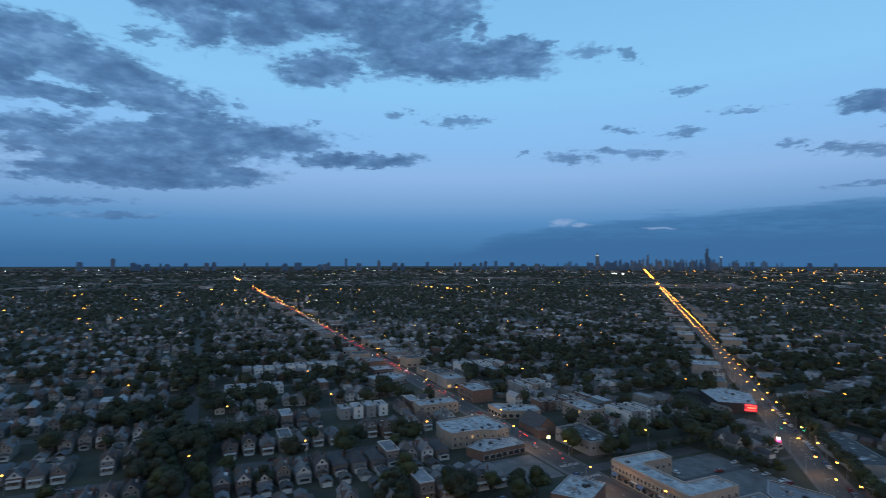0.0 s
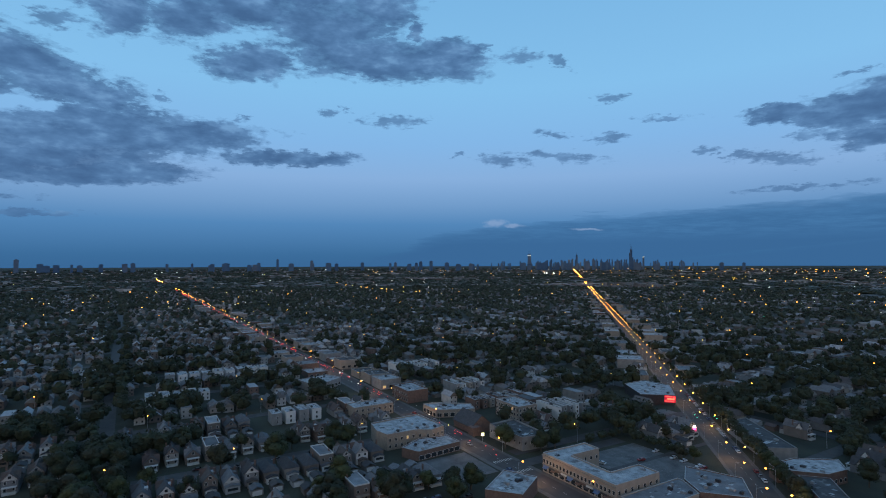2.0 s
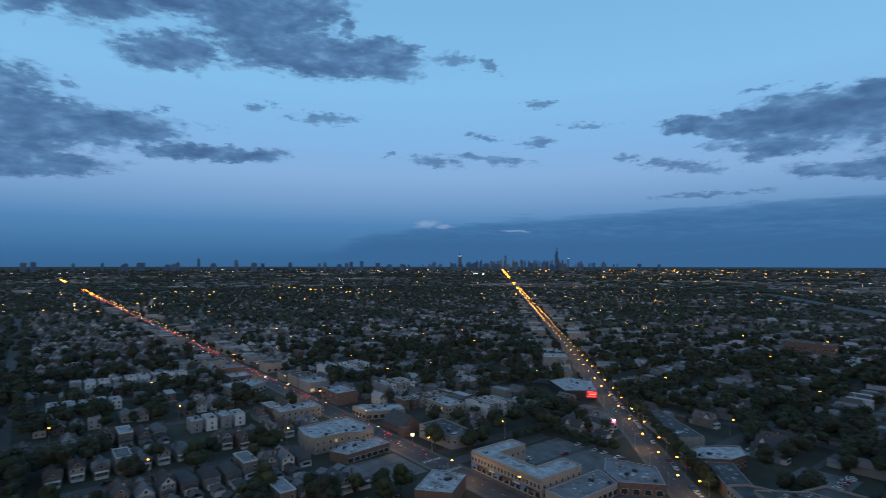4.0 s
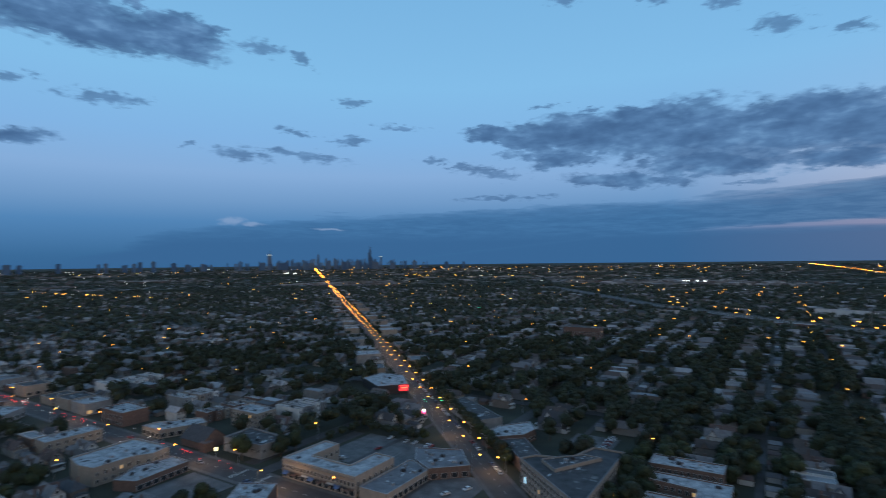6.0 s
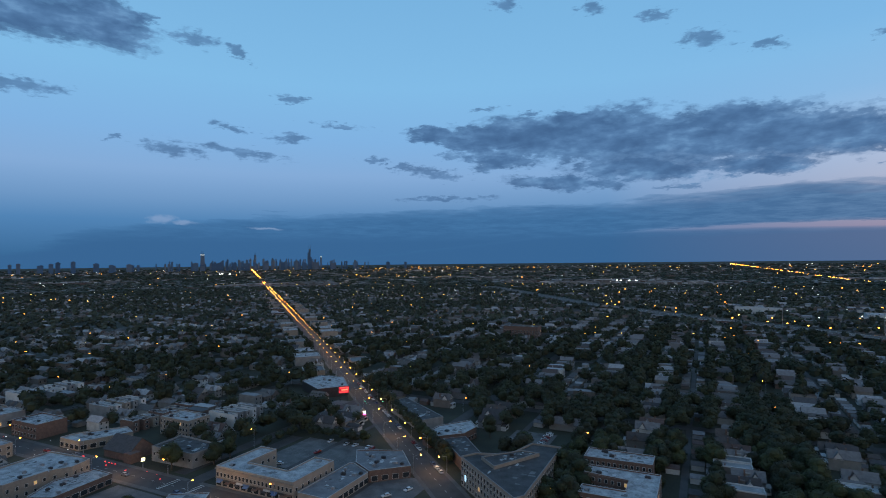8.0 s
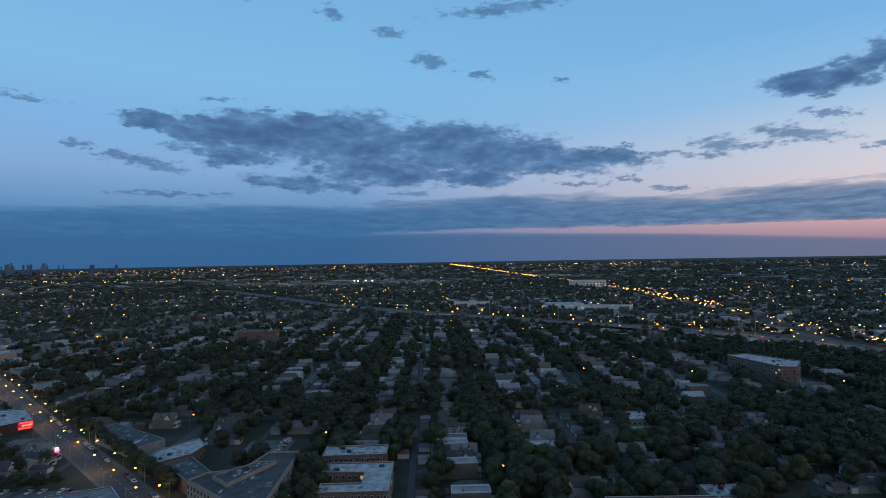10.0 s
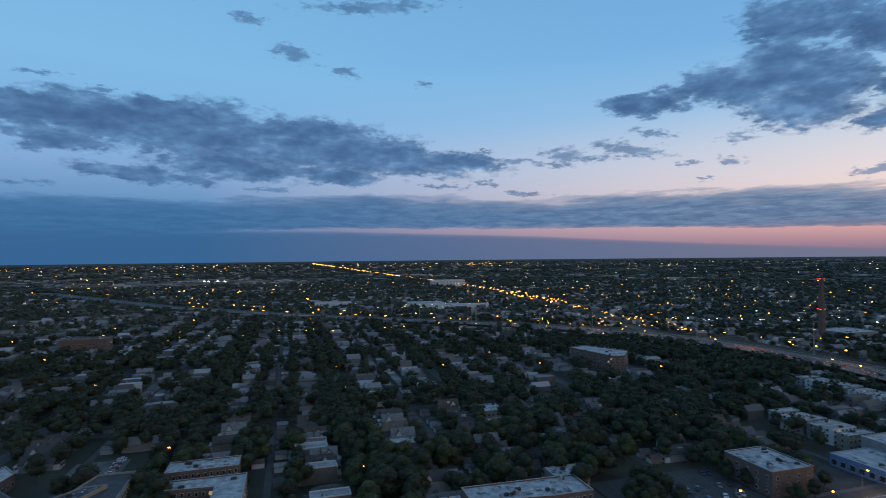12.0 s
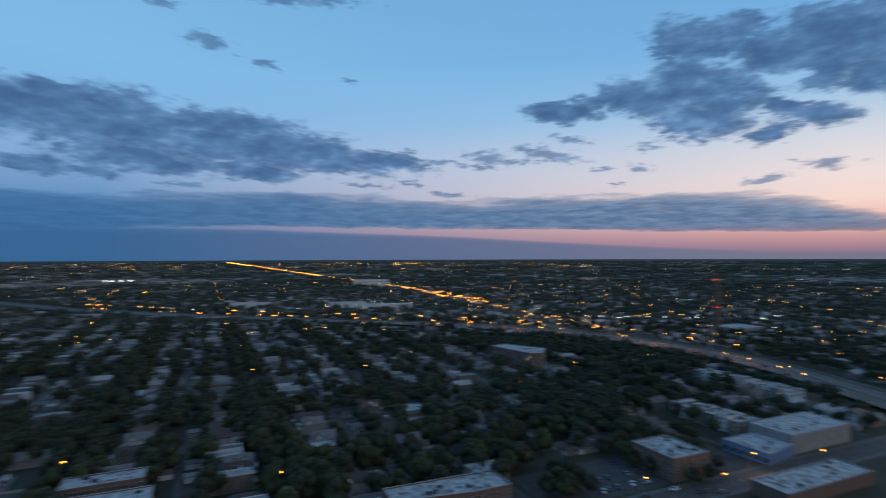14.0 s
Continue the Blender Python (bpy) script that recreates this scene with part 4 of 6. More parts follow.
# a chapel with a steep brown roof
ob = thing("chapel", "brown brick chapel with a steep gabled roof", "church")
w, r = Shape(), Shape()
w.box(297, -197.5, -0.2, 22, 15, 4.7)
w.v += [(286, -205, 4.5), (286, -190, 4.5), (286, -197.5, 10.6), (308, -205, 4.5), (308, -190, 4.5), (308, -197.5, 10.6)]
k = len(w.v) - 6
w.f += [(k + 1, k, k + 2), (k + 3, k + 4, k + 5)]
w.m += [0, 0]
w.box(284.5, -191, -0.2, 6, 6, 5.4)
part("wall", w, BRICK, ob)
for sgn in (-1, 1):
    a = [(285.5, -197.5 + sgn * 8.2, 4.0), (308.5, -197.5 + sgn * 8.2, 4.0), (308.5, -197.5, 10.7), (285.5, -197.5, 10.7)]
    a = a if sgn < 0 else a[::-1]
    r.hexa(a + [(q[0], q[1], q[2] + 0.25) for q in a])
part("roof", r, SHINGLE, ob)
KEEP.append((279, -206, 315, -187))

# car parks
for label, x0, y0, x1, y1 in (("worn asphalt car park behind the corner building", 167, -264, 222, -219), ("asphalt forecourt of the shopping strip", 122, -236, 149, -190),
                              ("asphalt car park beside the brick block", -203, -228, -136, -190), ("bare dark yard beside the blue workshop", -264, -222, -238, -188), ("asphalt forecourt beside the shop row", 228, -168, 261, -138), ("small yard with parked cars", 84, -330, 110, -296), ("asphalt forecourt below the electronic sign", 226, -345, 262, -308)):
    s = Shape()
    s.box((x0 + x1) / 2, (y0 + y1) / 2, -0.2, x1 - x0, y1 - y0, 0.28)
    tagged(part("car_park", s, OLDLOT if x0 < 0 else LOT), label, "car park", kind="structure")
    KEEP.append((x0, y0, x1, y1))

road("road", [(230, ROAD_Y - 6.6), (230, -262)], 4.4, 0.165, ASPHALT, "short asphalt side street between the car park and a dark-roofed building", "road")
KEEP.append((224, -262, 236, -188))
# road markings: dashed centre lines, stop lines and a crossing
marks = Shape()
for i in range(90):
    x, y = diag(-60 + i * 7.5, 0)
    marks.box(x, y, 0.2, 2.6, 0.16, 0.012, math.degrees(math.atan2(DIAG_WAY.y, DIAG_WAY.x)))
for i in range(110):
    marks.box(-290 + i * 7.5, ROAD_Y, 0.18, 2.6, 0.16, 0.012)
for k in range(9):
    marks.box(222, ROAD_Y - 6 + k * 1.4, 0.18, 2.8, 0.5, 0.012)
    marks.box(239, ROAD_Y - 6 + k * 1.4, 0.18, 2.8, 0.5, 0.012)
tagged(part("road_markings", marks, PAINT), "worn white dashes and crossings painted on the avenues", "road markings", kind="structure")
stalls = Shape()
for row, (y0, y1) in enumerate(((-262, -257), (-246, -241), (-241, -236), (-226, -221))):
    for i in range(17):
        stalls.box(170 + i * 3.0, (y0 + y1) / 2, 0.08, 0.12, 5.0, 0.01)
for y0 in (-196, -207, -220):
    for i in range(21):
        stalls.box(-201.5 + i * 3.0, y0, 0.08, 0.12, 5.0, 0.01)
tagged(part("parking_lines", stalls, FADED), "faded white stall lines on the car parks", "road markings", kind="structure")


# ---- houses ----
def house_parts(kind, seed):
    """One detached house at the origin, its front to +y."""
    rnd = random.Random(seed)
    ob = new("house")
    w = {"bungalow": 7.2, "frame": 6.6, "flat": 7.4, "hip": 7.4}[kind]
    d = {"bungalow": 15.5, "frame": 13.5, "flat": 17.0, "hip": 15.0}[kind]
    h = {"bungalow": 4.3, "frame": 6.2, "flat": 7.6, "hip": 5.0}[kind]
    body = Shape()
    body.box(0, 0, -0.2, w, d, h + 0.2)
    rise = {"bungalow": 3.3, "frame": 3.4, "flat": 0, "hip": 2.8}[kind]
    if kind in ("bungalow", "frame"):
        for y in (-d / 2, d / 2):
            t = 0.2 if y < 0 else -0.2
            body.v += [(-w / 2, y, h), (w / 2, y, h), (0, y, h + rise), (-w / 2, y + t, h), (w / 2, y + t, h), (0, y + t, h + rise)]
            k = len(body.v) - 6
            body.f += [(k, k + 1, k + 2), (k + 5, k + 4, k + 3)]
            body.m += [1, 1]
            z = h + rise * 0.25
            body.box(0, y, z - 0.1, 1.5, 0.5, rise * 0.36 + 0.2, k=2)          # attic window
            body.box(0, y, z, 1.2, 0.6, rise * 0.36, k=3)
    part("wall", body, [WALLS, GABLE, TRIM, GLASS], ob)
    back = Shape()                                    # the enclosed porch at the back, under a roof of its own
    bw, bh, by = w * rnd.uniform(0.7, 0.95), 3.0 if h < 5.5 else rnd.choice((3.0, 5.2)), -d / 2
    back.box(0, by - 1.45, -0.2, bw, 2.9, bh + 0.2)
    for sgn in (-1, 1):
        a = [(sgn * (bw / 2 + 0.3), by - 3.3, bh - 0.1), (0, by - 3.3, bh + 0.9), (0, by, bh + 0.9), (sgn * (bw / 2 + 0.3), by, bh - 0.1)]
        a = a if sgn < 0 else a[::-1]
        back.hexa(a + [(q[0], q[1], q[2] + 0.15) for q in a], 1)
    back.box(0, by - 2.85, 1.2, bw * 0.7, 0.24, 1.2, k=2)
    part("rear_porch", back, [GABLE, SHINGLE, GLASS], ob)
    r = Shape()
    if kind in ("bungalow", "frame"):
        r.gable(0, 0, h, w, d, rise)
    elif kind == "hip":
        r.hip(0, 0, h, w, d, rise)
    else:
        r.box(0, 0, h, w - 0.6, d - 0.6, 0.1)
    roof = part("roof", r, FLATROOF if kind == "flat" else SHINGLE, ob)
    if kind == "flat":
        p = Shape()
        for x, y, a, b in ((0, d / 2 - 0.15, w, 0.3), (0, -d / 2 + 0.15, w, 0.3), (w / 2 - 0.15, 0, 0.3, d - 0.6), (-w / 2 + 0.15, 0, 0.3, d - 0.6)):
            p.box(x, y, h, a, b, 0.6)
        part("parapet", p, TRIM, roof)
    c = Shape()
    cy = rnd.uniform(-d / 4, d / 4)
    top = h + (1.3 if kind == "flat" else rise + 0.6)
    c.box(w / 2 - 0.9, cy, h - 0.3, 0.7, 0.7, top - h + 0.3)
    c.box(w / 2 - 0.9, cy, top, 0.85, 0.85, 0.15)
    part("chimney", c, BRICK, roof)
    po = Shape()
    po.box(0, d / 2 + 1.1, -0.2, w * 0.8, 2.2, 1.1)
    po.box(0, d / 2 + 1.1, 3.2, w * 0.85, 2.4, 0.25)
    for x in (-w * 0.36, w * 0.36):
        po.box(x, d / 2 + 1.9, 0.9, 0.25, 0.25, 2.3)
    part("porch", po, TRIM if kind != "flat" else WOOD, ob)
    if kind in ("bungalow", "frame"):
        do = Shape()
        x = w * 0.25
        do.box(x, -d * 0.05, h + 0.6, 1.6, 2.6, 1.7)
        do.box(x, -d * 0.05, h + 2.3, 2.0, 3.0, 0.15)
        part("dormer", do, WALLS, roof)
        cg = Shape()
        gy, gw = d * 0.2, 2.3
        for face in (-1, 1):
            k = len(cg.v)
            xa = face * (w / 2 + 0.28)
            cg.v += [(xa, gy - gw, h - 0.6), (xa, gy + gw, h - 0.6), (xa, gy, h + rise * 0.85), (0, gy, h + rise * 0.85), (face * w * 0.3, gy - gw, h - 0.6), (face * w * 0.3, gy + gw, h - 0.6)]
            cg.f += [(k, k + 1, k + 2) if face > 0 else (k + 1, k, k + 2)]
            k += 6
            xb = face * (w / 2 + 0.55)
            cg.v += [(xb, gy - gw - 0.3, h - 0.75), (xb, gy + gw + 0.3, h - 0.75), (xb, gy, h + rise * 0.93), (0, gy, h + rise * 0.93), (0, gy - gw - 0.3, h - 0.75), (0, gy + gw + 0.3, h - 0.75)]
            cg.f += [(k, k + 2, k + 3, k + 4), (k + 1, k + 5, k + 3, k + 2)]
            cg.m += [0, 1, 1]
        part("cross_gable", cg, [TRIM if kind == "frame" else WALLS, SHINGLE], roof)
    rows = (1.2, 4.4) if h > 5.5 else (1.3,)
    for face in (1, -1):
        for z in rows:
            for x in (-w * 0.26, w * 0.26):
                f = Shape()
                f.box(x, face * d / 2, z, 1.3, 0.16, 1.5)
                f.box(x, face * d / 2, z + 0.1, 1.05, 0.24, 1.3, 0, 1)
                part("window", f, [TRIM, GLASS], ob)
    return ob


LABELS = {"bungalow": "brick bungalow with a shingled gable roof and porch", "frame": "two-storey clapboard house with a steep gable roof",
          "flat": "narrow two-flat with a flat roof and parapet", "hip": "brick bungalow with a hipped shingle roof"}
PROTOS = {}
for i, kind in enumerate(LABELS):
    PROTOS[kind] = tagged(house_parts(kind, i), LABELS[kind], "house", "houses on the residential blocks")

rnd = random.Random(11)
lots = []                                         # x, y, turn of the front, kind
for streets, y0, y1, cross in ((EAST_STREETS, ROAD_Y + 20, 1500, EAST_CROSS), (SOUTH_STREETS, -2300, ROAD_Y - 20, SOUTH_CROSS)):
    for xs in streets:
        for sidew in (-1, 1):
            mood = rnd.random()
            y = y0
            while y < y1:
                step = rnd.choice((8.8, 9.4, 9.4, 10.0))
                y += step
                if min(abs(y - q) for q in cross) < 14 or rnd.random() < (0.14 if streets is SOUTH_STREETS else 0.05):
                    continue
                if int(y / 60) % 3 == 0:
                    mood = (mood * 7.13) % 1
                x = xs + sidew * (24 + rnd.gauss(0, 2.2))
                if rnd.random() < 0.10:
                    y += rnd.uniform(6, 16)
                kind = rnd.choices(("bungalow", "frame", "flat", "hip"), (4, 4, 2.6 if mood > 0.7 else 0.5, 2))[0]
                stray = min(30.0, max(0.0, (math.hypot(x, y) - 900) * 0.03))   # further out the blocks lie less in line
                x, y_ = x + rnd.gauss(0, 1) * stray, y + rnd.gauss(0, 1) * stray * 0.5
                lots.append((x, y_, 90 if sidew < 0 else -90, kind, xs + sidew * 41.3))
def leafiness(x, y):
    """0 to 1: how wooded the blocks are about a spot."""
    v = Vector((x / 170.0, y / 130.0, 0.3))
    return min(1.0, max(0.0, 0.5 + 0.9 * noise.noise(v) + 0.45 * noise.noise(v * 2.7)))


first = set()
near_houses, mid = [], []
lots.sort(key=lambda q: math.hypot(q[0], q[1]))
for x, y, turn_, kind, xg in lots:
    d = math.hypot(x, y)
    if d < 215 or d > 2450 or not in_view(x, y) or not free(x, y, 6):
        continue
    (near_houses if len(near_houses) < 180 else mid).append((x, y, turn_, kind, xg))
for x, y, turn_, kind, xg in near_houses:
    # the front looks to the street
    m = pose(x, y, 0, 0, 0, -90 if turn_ == 90 else 90)
    if kind not in first:
        first.add(kind)
        PROTOS[kind].matrix_basis = m
    else:
        copy_thing(PROTOS[kind], m)

# garages on the alleys
gar = new("garage")
g = Shape()
g.box(0, 0, -0.1, 5.6, 6.2, 2.8)
part("wall", g, WALLS, gar)
g = Shape()
g.gable(0, 0, 2.7, 5.6, 6.2, 1.3, 0.25, 0.12)
part("roof", g, SHINGLE, gar)
g = Shape()
g.box(0, 3.1, 0, 4.4, 0.12, 2.2)
part("garage_door", g, TRIM, gar)
tagged(gar, "small garage with a shingled roof by the alley", "garage", "garages on the alleys")
placed = False
for x, y, turn_, kind, xg in near_houses:
    if math.hypot(xg, y) < 430 and free(xg, y, 4) and rnd.random() < 0.75:
        m = pose(xg, y, 0, 0, 0, 90 if turn_ == 90 else -90)
        if not placed:
            gar.matrix_basis, placed = m, True
        else:
            copy_thing(gar, m)


def spread_houses(name, items, label, detail):
    """Many small houses in one mesh."""
    sh = Shape()
    for x, y, turn_, kind, xg in items:
        px, py, pz, s = (float(q) for q in place(x, y))
        w, d, h, rise = {"bungalow": (14.5, 7, 4.3, 3.2), "frame": (13, 6.5, 6.2, 3.2), "flat": (16.5, 7.2, 7.6, 0), "hip": (14.5, 7.2, 4.8, 2.6)}[kind]
        w, d, h, rise = w * s, d * s, h * s, rise * s
        sh.box(px, py, pz - 0.3, w, d, h + 0.3)
        if rise:
            k = len(sh.v)
            e = 0.4 * s
            X, Y, Z = w / 2 + e, d / 2 + e, pz + h - 0.2 * s
            inset = d / 2 if kind == "hip" else 0
            sh.v += [(px - X, py - Y, Z), (px + X, py - Y, Z), (px + X, py + Y, Z), (px - X, py + Y, Z), (px - X + inset, py, Z + rise), (px + X - inset, py, Z + rise)]
            sh.f += [(k, k + 1, k + 5, k + 4), (k + 2, k + 3, k + 4, k + 5), (k, k + 4, k + 3), (k + 1, k + 2, k + 5)]
            sh.m += [1, 1, 0 if kind != "hip" else 1, 0 if kind != "hip" else 1]
            if detail and kind != "hip" and (int(x * 7 + y * 3) % 5) < 3:     # a cross gable, its pale face to north and south
                gx, gw = px + w * 0.18 * (1 if int(y) % 2 else -1), 2.2
                for face in (-1, 1):
                    k = len(sh.v)
                    ya = py + face * (d / 2 + 0.3)
                    sh.v += [(gx - gw, ya, Z - 0.4), (gx + gw, ya, Z - 0.4), (gx, ya, Z + rise * 0.86)]
                    sh.f += [(k, k + 1, k + 2) if face < 0 else (k + 1, k, k + 2)]
                    k += 3
                    sh.v += [(gx - gw - 0.3, ya + face * 0.3, Z - 0.5), (gx + gw + 0.3, ya + face * 0.3, Z - 0.5), (gx, ya + face * 0.3, Z + rise * 0.92), (gx, py, Z + rise * 0.92), (gx - gw - 0.3, ya - face * 0.3, Z - 0.5), (gx + gw + 0.3, ya - face * 0.3, Z - 0.5)]
                    sh.f += [(k, k + 2, k + 3, k + 4), (k + 1, k + 5, k + 3, k + 2)]
                    sh.m += [0, 1, 1]
        else:
            sh.box(px, py, pz + h + 0.02, w - 0.5 * s, d - 0.5 * s, 0.15, k=1)
        if detail:
            for face in (-1, 1):
                for z in (1.3, 4.4) if h > 5.5 else (1.3,):
                    for u in (-0.26, 0.26):
                        a, b = px + face * (w / 2 + 0.05), py + u * d
                        q = [(a, b - 0.5, z), (a, b + 0.5, z), (a, b + 0.5, z + 1.3), (a, b - 0.5, z + 1.3)]
                        sh.poly(q if face > 0 else q[::-1], 2)
            if free(xg, y, 4):
                sh.box(xg, y, -0.1, 6, 5.6, 2.8)
                k = len(sh.v)
                sh.v += [(xg - 3.2, y - 3, 2.6), (xg + 3.2, y - 3, 2.6), (xg + 3.2, y + 3, 2.6), (xg - 3.2, y + 3, 2.6), (xg - 3.2, y, 3.8), (xg + 3.2, y, 3.8)]
                sh.f += [(k, k + 1, k + 5, k + 4), (k + 2, k + 3, k + 4, k + 5), (k, k + 4, k + 3), (k + 1, k + 2, k + 5)]
                sh.m += [1, 1, 1, 1]
    return tagged(part(name, sh, [WALLS_FAR, SHINGLE_SHEEN, GLASS]), label, "houses", kind="stuff")


spread_houses("houses", [q for q in mid if math.hypot(q[0], q[1]) < 1000], "rows of small houses among trees", True)
spread_houses("distant_houses", [q for q in mid if math.hypot(q[0], q[1]) >= 1000 and rnd.random() < 0.82 - 0.7 * leafiness(q[0], q[1])], "distant rows of small houses among trees", False)
# the far city: broad roofs of works, schools and apartment rows standing out of the trees, square to the streets
sh = Shape()
count = 0
while count < 6800:
    d = 2400 * (13000 / 2400) ** (rnd.random() ** 1.1)
    a = radians(rnd.uniform(70, 245))
    x, y = d * math.sin(a), d * math.cos(a)
    if noise.noise(Vector((x / 900.0, y / 900.0, 1.7))) < rnd.uniform(-0.5, 0.35):
        continue
    count += 1
    px, py, pz, s = (float(q) for q in place(x, y))
    wide, deep, tall = rnd.uniform(12, 44), rnd.uniform(12, 40), rnd.uniform(8.5, 13)
    if rnd.random() < 0.08:
        wide, deep = wide * 2.5, deep * 1.6
    sh.box(px, py, pz - 1, wide * s, deep * s, 1 + tall * s, k=0)
    sh.box(px, py, pz + tall * s, (wide - 0.8) * s, (deep - 0.8) * s, 0.3 * s, k=1)
tagged(part("distant_roofs", sh, [WALLS_FAR, SHINGLE_SHEEN]), "far-off roofs of the city fading into the dusk", "roofs", kind="stuff")


# ---- trees ----
def crown_quads(seed, height, radius, leaves, leaf):
    """Leaf clumps in overlapping lobes, thinning to an uneven outline."""
    r = np.random.RandomState(seed)
    lobes = []
    for i in range(8):
        a, q = r.uniform(0, 2 * np.pi), r.uniform(0.1, 0.58) * radius
        lobes.append((q * np.cos(a), q * np.sin(a), height * r.uniform(0.45, 0.78), radius * r.uniform(0.42, 0.66)))
    lobes.append((0, 0, height * 0.82, radius * 0.5))
    lobes = np.array(lobes)
    pick = r.randint(0, len(lobes), leaves)
    d = r.normal(size=(leaves, 3))
    d /= np.linalg.norm(d, axis=1)[:, None]
    rad = lobes[pick, 3] * r.uniform(0.55, 1.06, leaves) ** 0.7
    p = lobes[pick, :3] + d * rad[:, None] * np.array([1, 1, 0.82])
    p[:, 2] = np.maximum(p[:, 2], height * 0.2)
    nrm = d + r.normal(size=(leaves, 3)) * 0.32
    nrm /= np.linalg.norm(nrm, axis=1)[:, None]
    u = np.cross(nrm, r.normal(size=(leaves, 3)))
    u /= np.linalg.norm(u, axis=1)[:, None]
    w = np.cross(nrm, u)
    s = leaf * r.uniform(0.5, 1.2, leaves)[:, None]
    quads = np.stack([p - u * s - w * s * 0.7, p + u * s - w * s * 0.5, p + u * s * 0.6 + w * s, p - u * s * 0.8 + w * s * 0.8], 1)
    # the dense inside of each lobe, which lets no light through
    if leaves > 1000:
        cores, turns, rings = lobes * np.array([1, 1, 1, 0.80]), 8, 5
    elif leaves > 200:
        cores, turns, rings = lobes[:7] * np.array([1, 1, 1, 0.84]), 6, 3
    else:
        cores, turns, rings = np.array([[0, 0, height * 0.58, radius * 0.72]]), 5, 3
    inner = []
    for cx, cy, cz, cr in cores:
        rough = cr * r.uniform(0.82, 1.1, (rings + 1, turns))
        at = lambda i, j: (cx + rough[i, j % turns] * math.sin(math.pi * i / rings) * math.cos(2 * math.pi * j / turns), cy + rough[i, j % turns] * math.sin(math.pi * i / rings) * math.sin(2 * math.pi * j / turns),
                           max(height * 0.16, cz + cr * min(0.82, 0.4 * height / radius) * math.cos(math.pi * i / rings)))
        for i in range(rings):
            for j in range(turns):
                inner.append((at(i, j), at(i + 1, j), at(i + 1, j + 1), at(i, j + 1)))
    return np.concatenate([quads, np.array(inner)])


def tree_thing(seed, height, radius):
    r = random.Random(seed)
    ob = new("tree")
    t = Shape()
    t.tube([(0, 0, -0.3), (0.1, 0, height * 0.2), (0.15, 0.1, height * 0.45), (0, 0.1, height * 0.72)], [0.34, 0.27, 0.18, 0.05], 7)
    for i in range(6):
        a, z = i * 1.05 + r.random(), height * r.uniform(0.22, 0.45)
        q = radius * r.uniform(0.4, 0.7)
        t.tube([(0.1, 0.05, z), (q * 0.5 * math.cos(a), q * 0.5 * math.sin(a), z + height * 0.12), (q * math.cos(a), q * math.sin(a), z + height * 0.28)], [0.14, 0.09, 0.03], 5)
    part("trunk", t, BARK, ob)
    me = quads_mesh("crown", crown_quads(seed, height, radius, 2900, 0.29), [LEAF])
    part("crown", me, None, ob)
    return tagged(ob, "leafy deciduous street tree with a broad dark green crown", "tree", "trees of the residential blocks")


spots = []                                        # x, y, height
AVENUE_TREES = set()
for streets, y0, y1, cross in ((EAST_STREETS, ROAD_Y + 16, 1500, EAST_CROSS), (SOUTH_STREETS, -2300, ROAD_Y - 16, SOUTH_CROSS)):
    for xs in streets:
        for sidew in (-1, 1):
            y = y0
            while y < y1:
                y += rnd.uniform(7, 12)
                leafy = 1.0 if streets is SOUTH_STREETS else 0.16 if math.hypot(xs, y) < 440 else 0.8
                if rnd.random() < 0.72 * leafy:
                    spots.append((xs + sidew * rnd.uniform(4.6, 8.5), y, rnd.uniform(12, 18)))
                if rnd.random() < 0.6 * leafy:
                    spots.append((xs + sidew * rnd.uniform(31, 38), y + rnd.uniform(-3, 3), rnd.uniform(9, 17)))
                if rnd.random() < 0.4 * leafy:
                    spots.append((xs + sidew * rnd.uniform(12, 16), y + rnd.uniform(-3, 3), rnd.uniform(8, 13)))
for y in EAST_CROSS + SOUTH_CROSS:
    for sidew in (-1, 1):
        x = -1800 if y < ROAD_Y else 230
        while x < 2000:
            x += rnd.uniform(9, 15)
            if rnd.random() < 0.8:
                spots.append((x, y + sidew * rnd.uniform(6, 9), rnd.uniform(10, 16)))
# groves: middle, half width, half depth
GROVES_EAST = [(321, 20, 36, 17), (429, 8, 22, 55), (347, -27, 13, 22), (326, -53, 11, 5), (324, -85, 13, 11), (314, -114, 14, 15), (239, -77, 16, 6), (222, -107, 18, 6), (441, -32, 19, 11), (434, -73, 30, 4), (427, -137, 36, 5),
               (398, -160, 12, 3), (419, 47, 14, 14), (515, 57, 14, 4), (554, 7, 26, 20), (215, -136, 8, 9), (266, -300, 22, 8), (246, -272, 12, 6), (252, -226, 10, 8), (285, -217, 8, 6), (246, -190, 12, 3)]
GROVES_SOUTH = [(166, -457, 10, 24), (102, -406, 13, 9), (70, -359, 18, 16), (65, -302, 11, 10), (23, -311, 10, 18), (67, -441, 17, 28), (12, -391, 16, 12), (-30, -355, 16, 44), (-42, -270, 8, 32), (-55, -252, 8, 18), (93, -279, 9, 8),
                (60, -245, 6, 20), (-45, -250, 9, 34), (-90, -260, 18, 30)]
GROVES_WEST = [(-125, -317, 14, 30), (-129, -279, 11, 15), (-151, -250, 24, 16), (-208, -255, 14, 12), (-231, -283, 34, 26), (-151, -198, 10, 4), (-288, -246, 6, 14), (-236, -205, 6, 18), (-221, -236, 14, 6), (-190, -300, 45, 36), (-255, -330, 50, 46),
               (-400, -420, 40, 60), (-330, -520, 50, 60)]
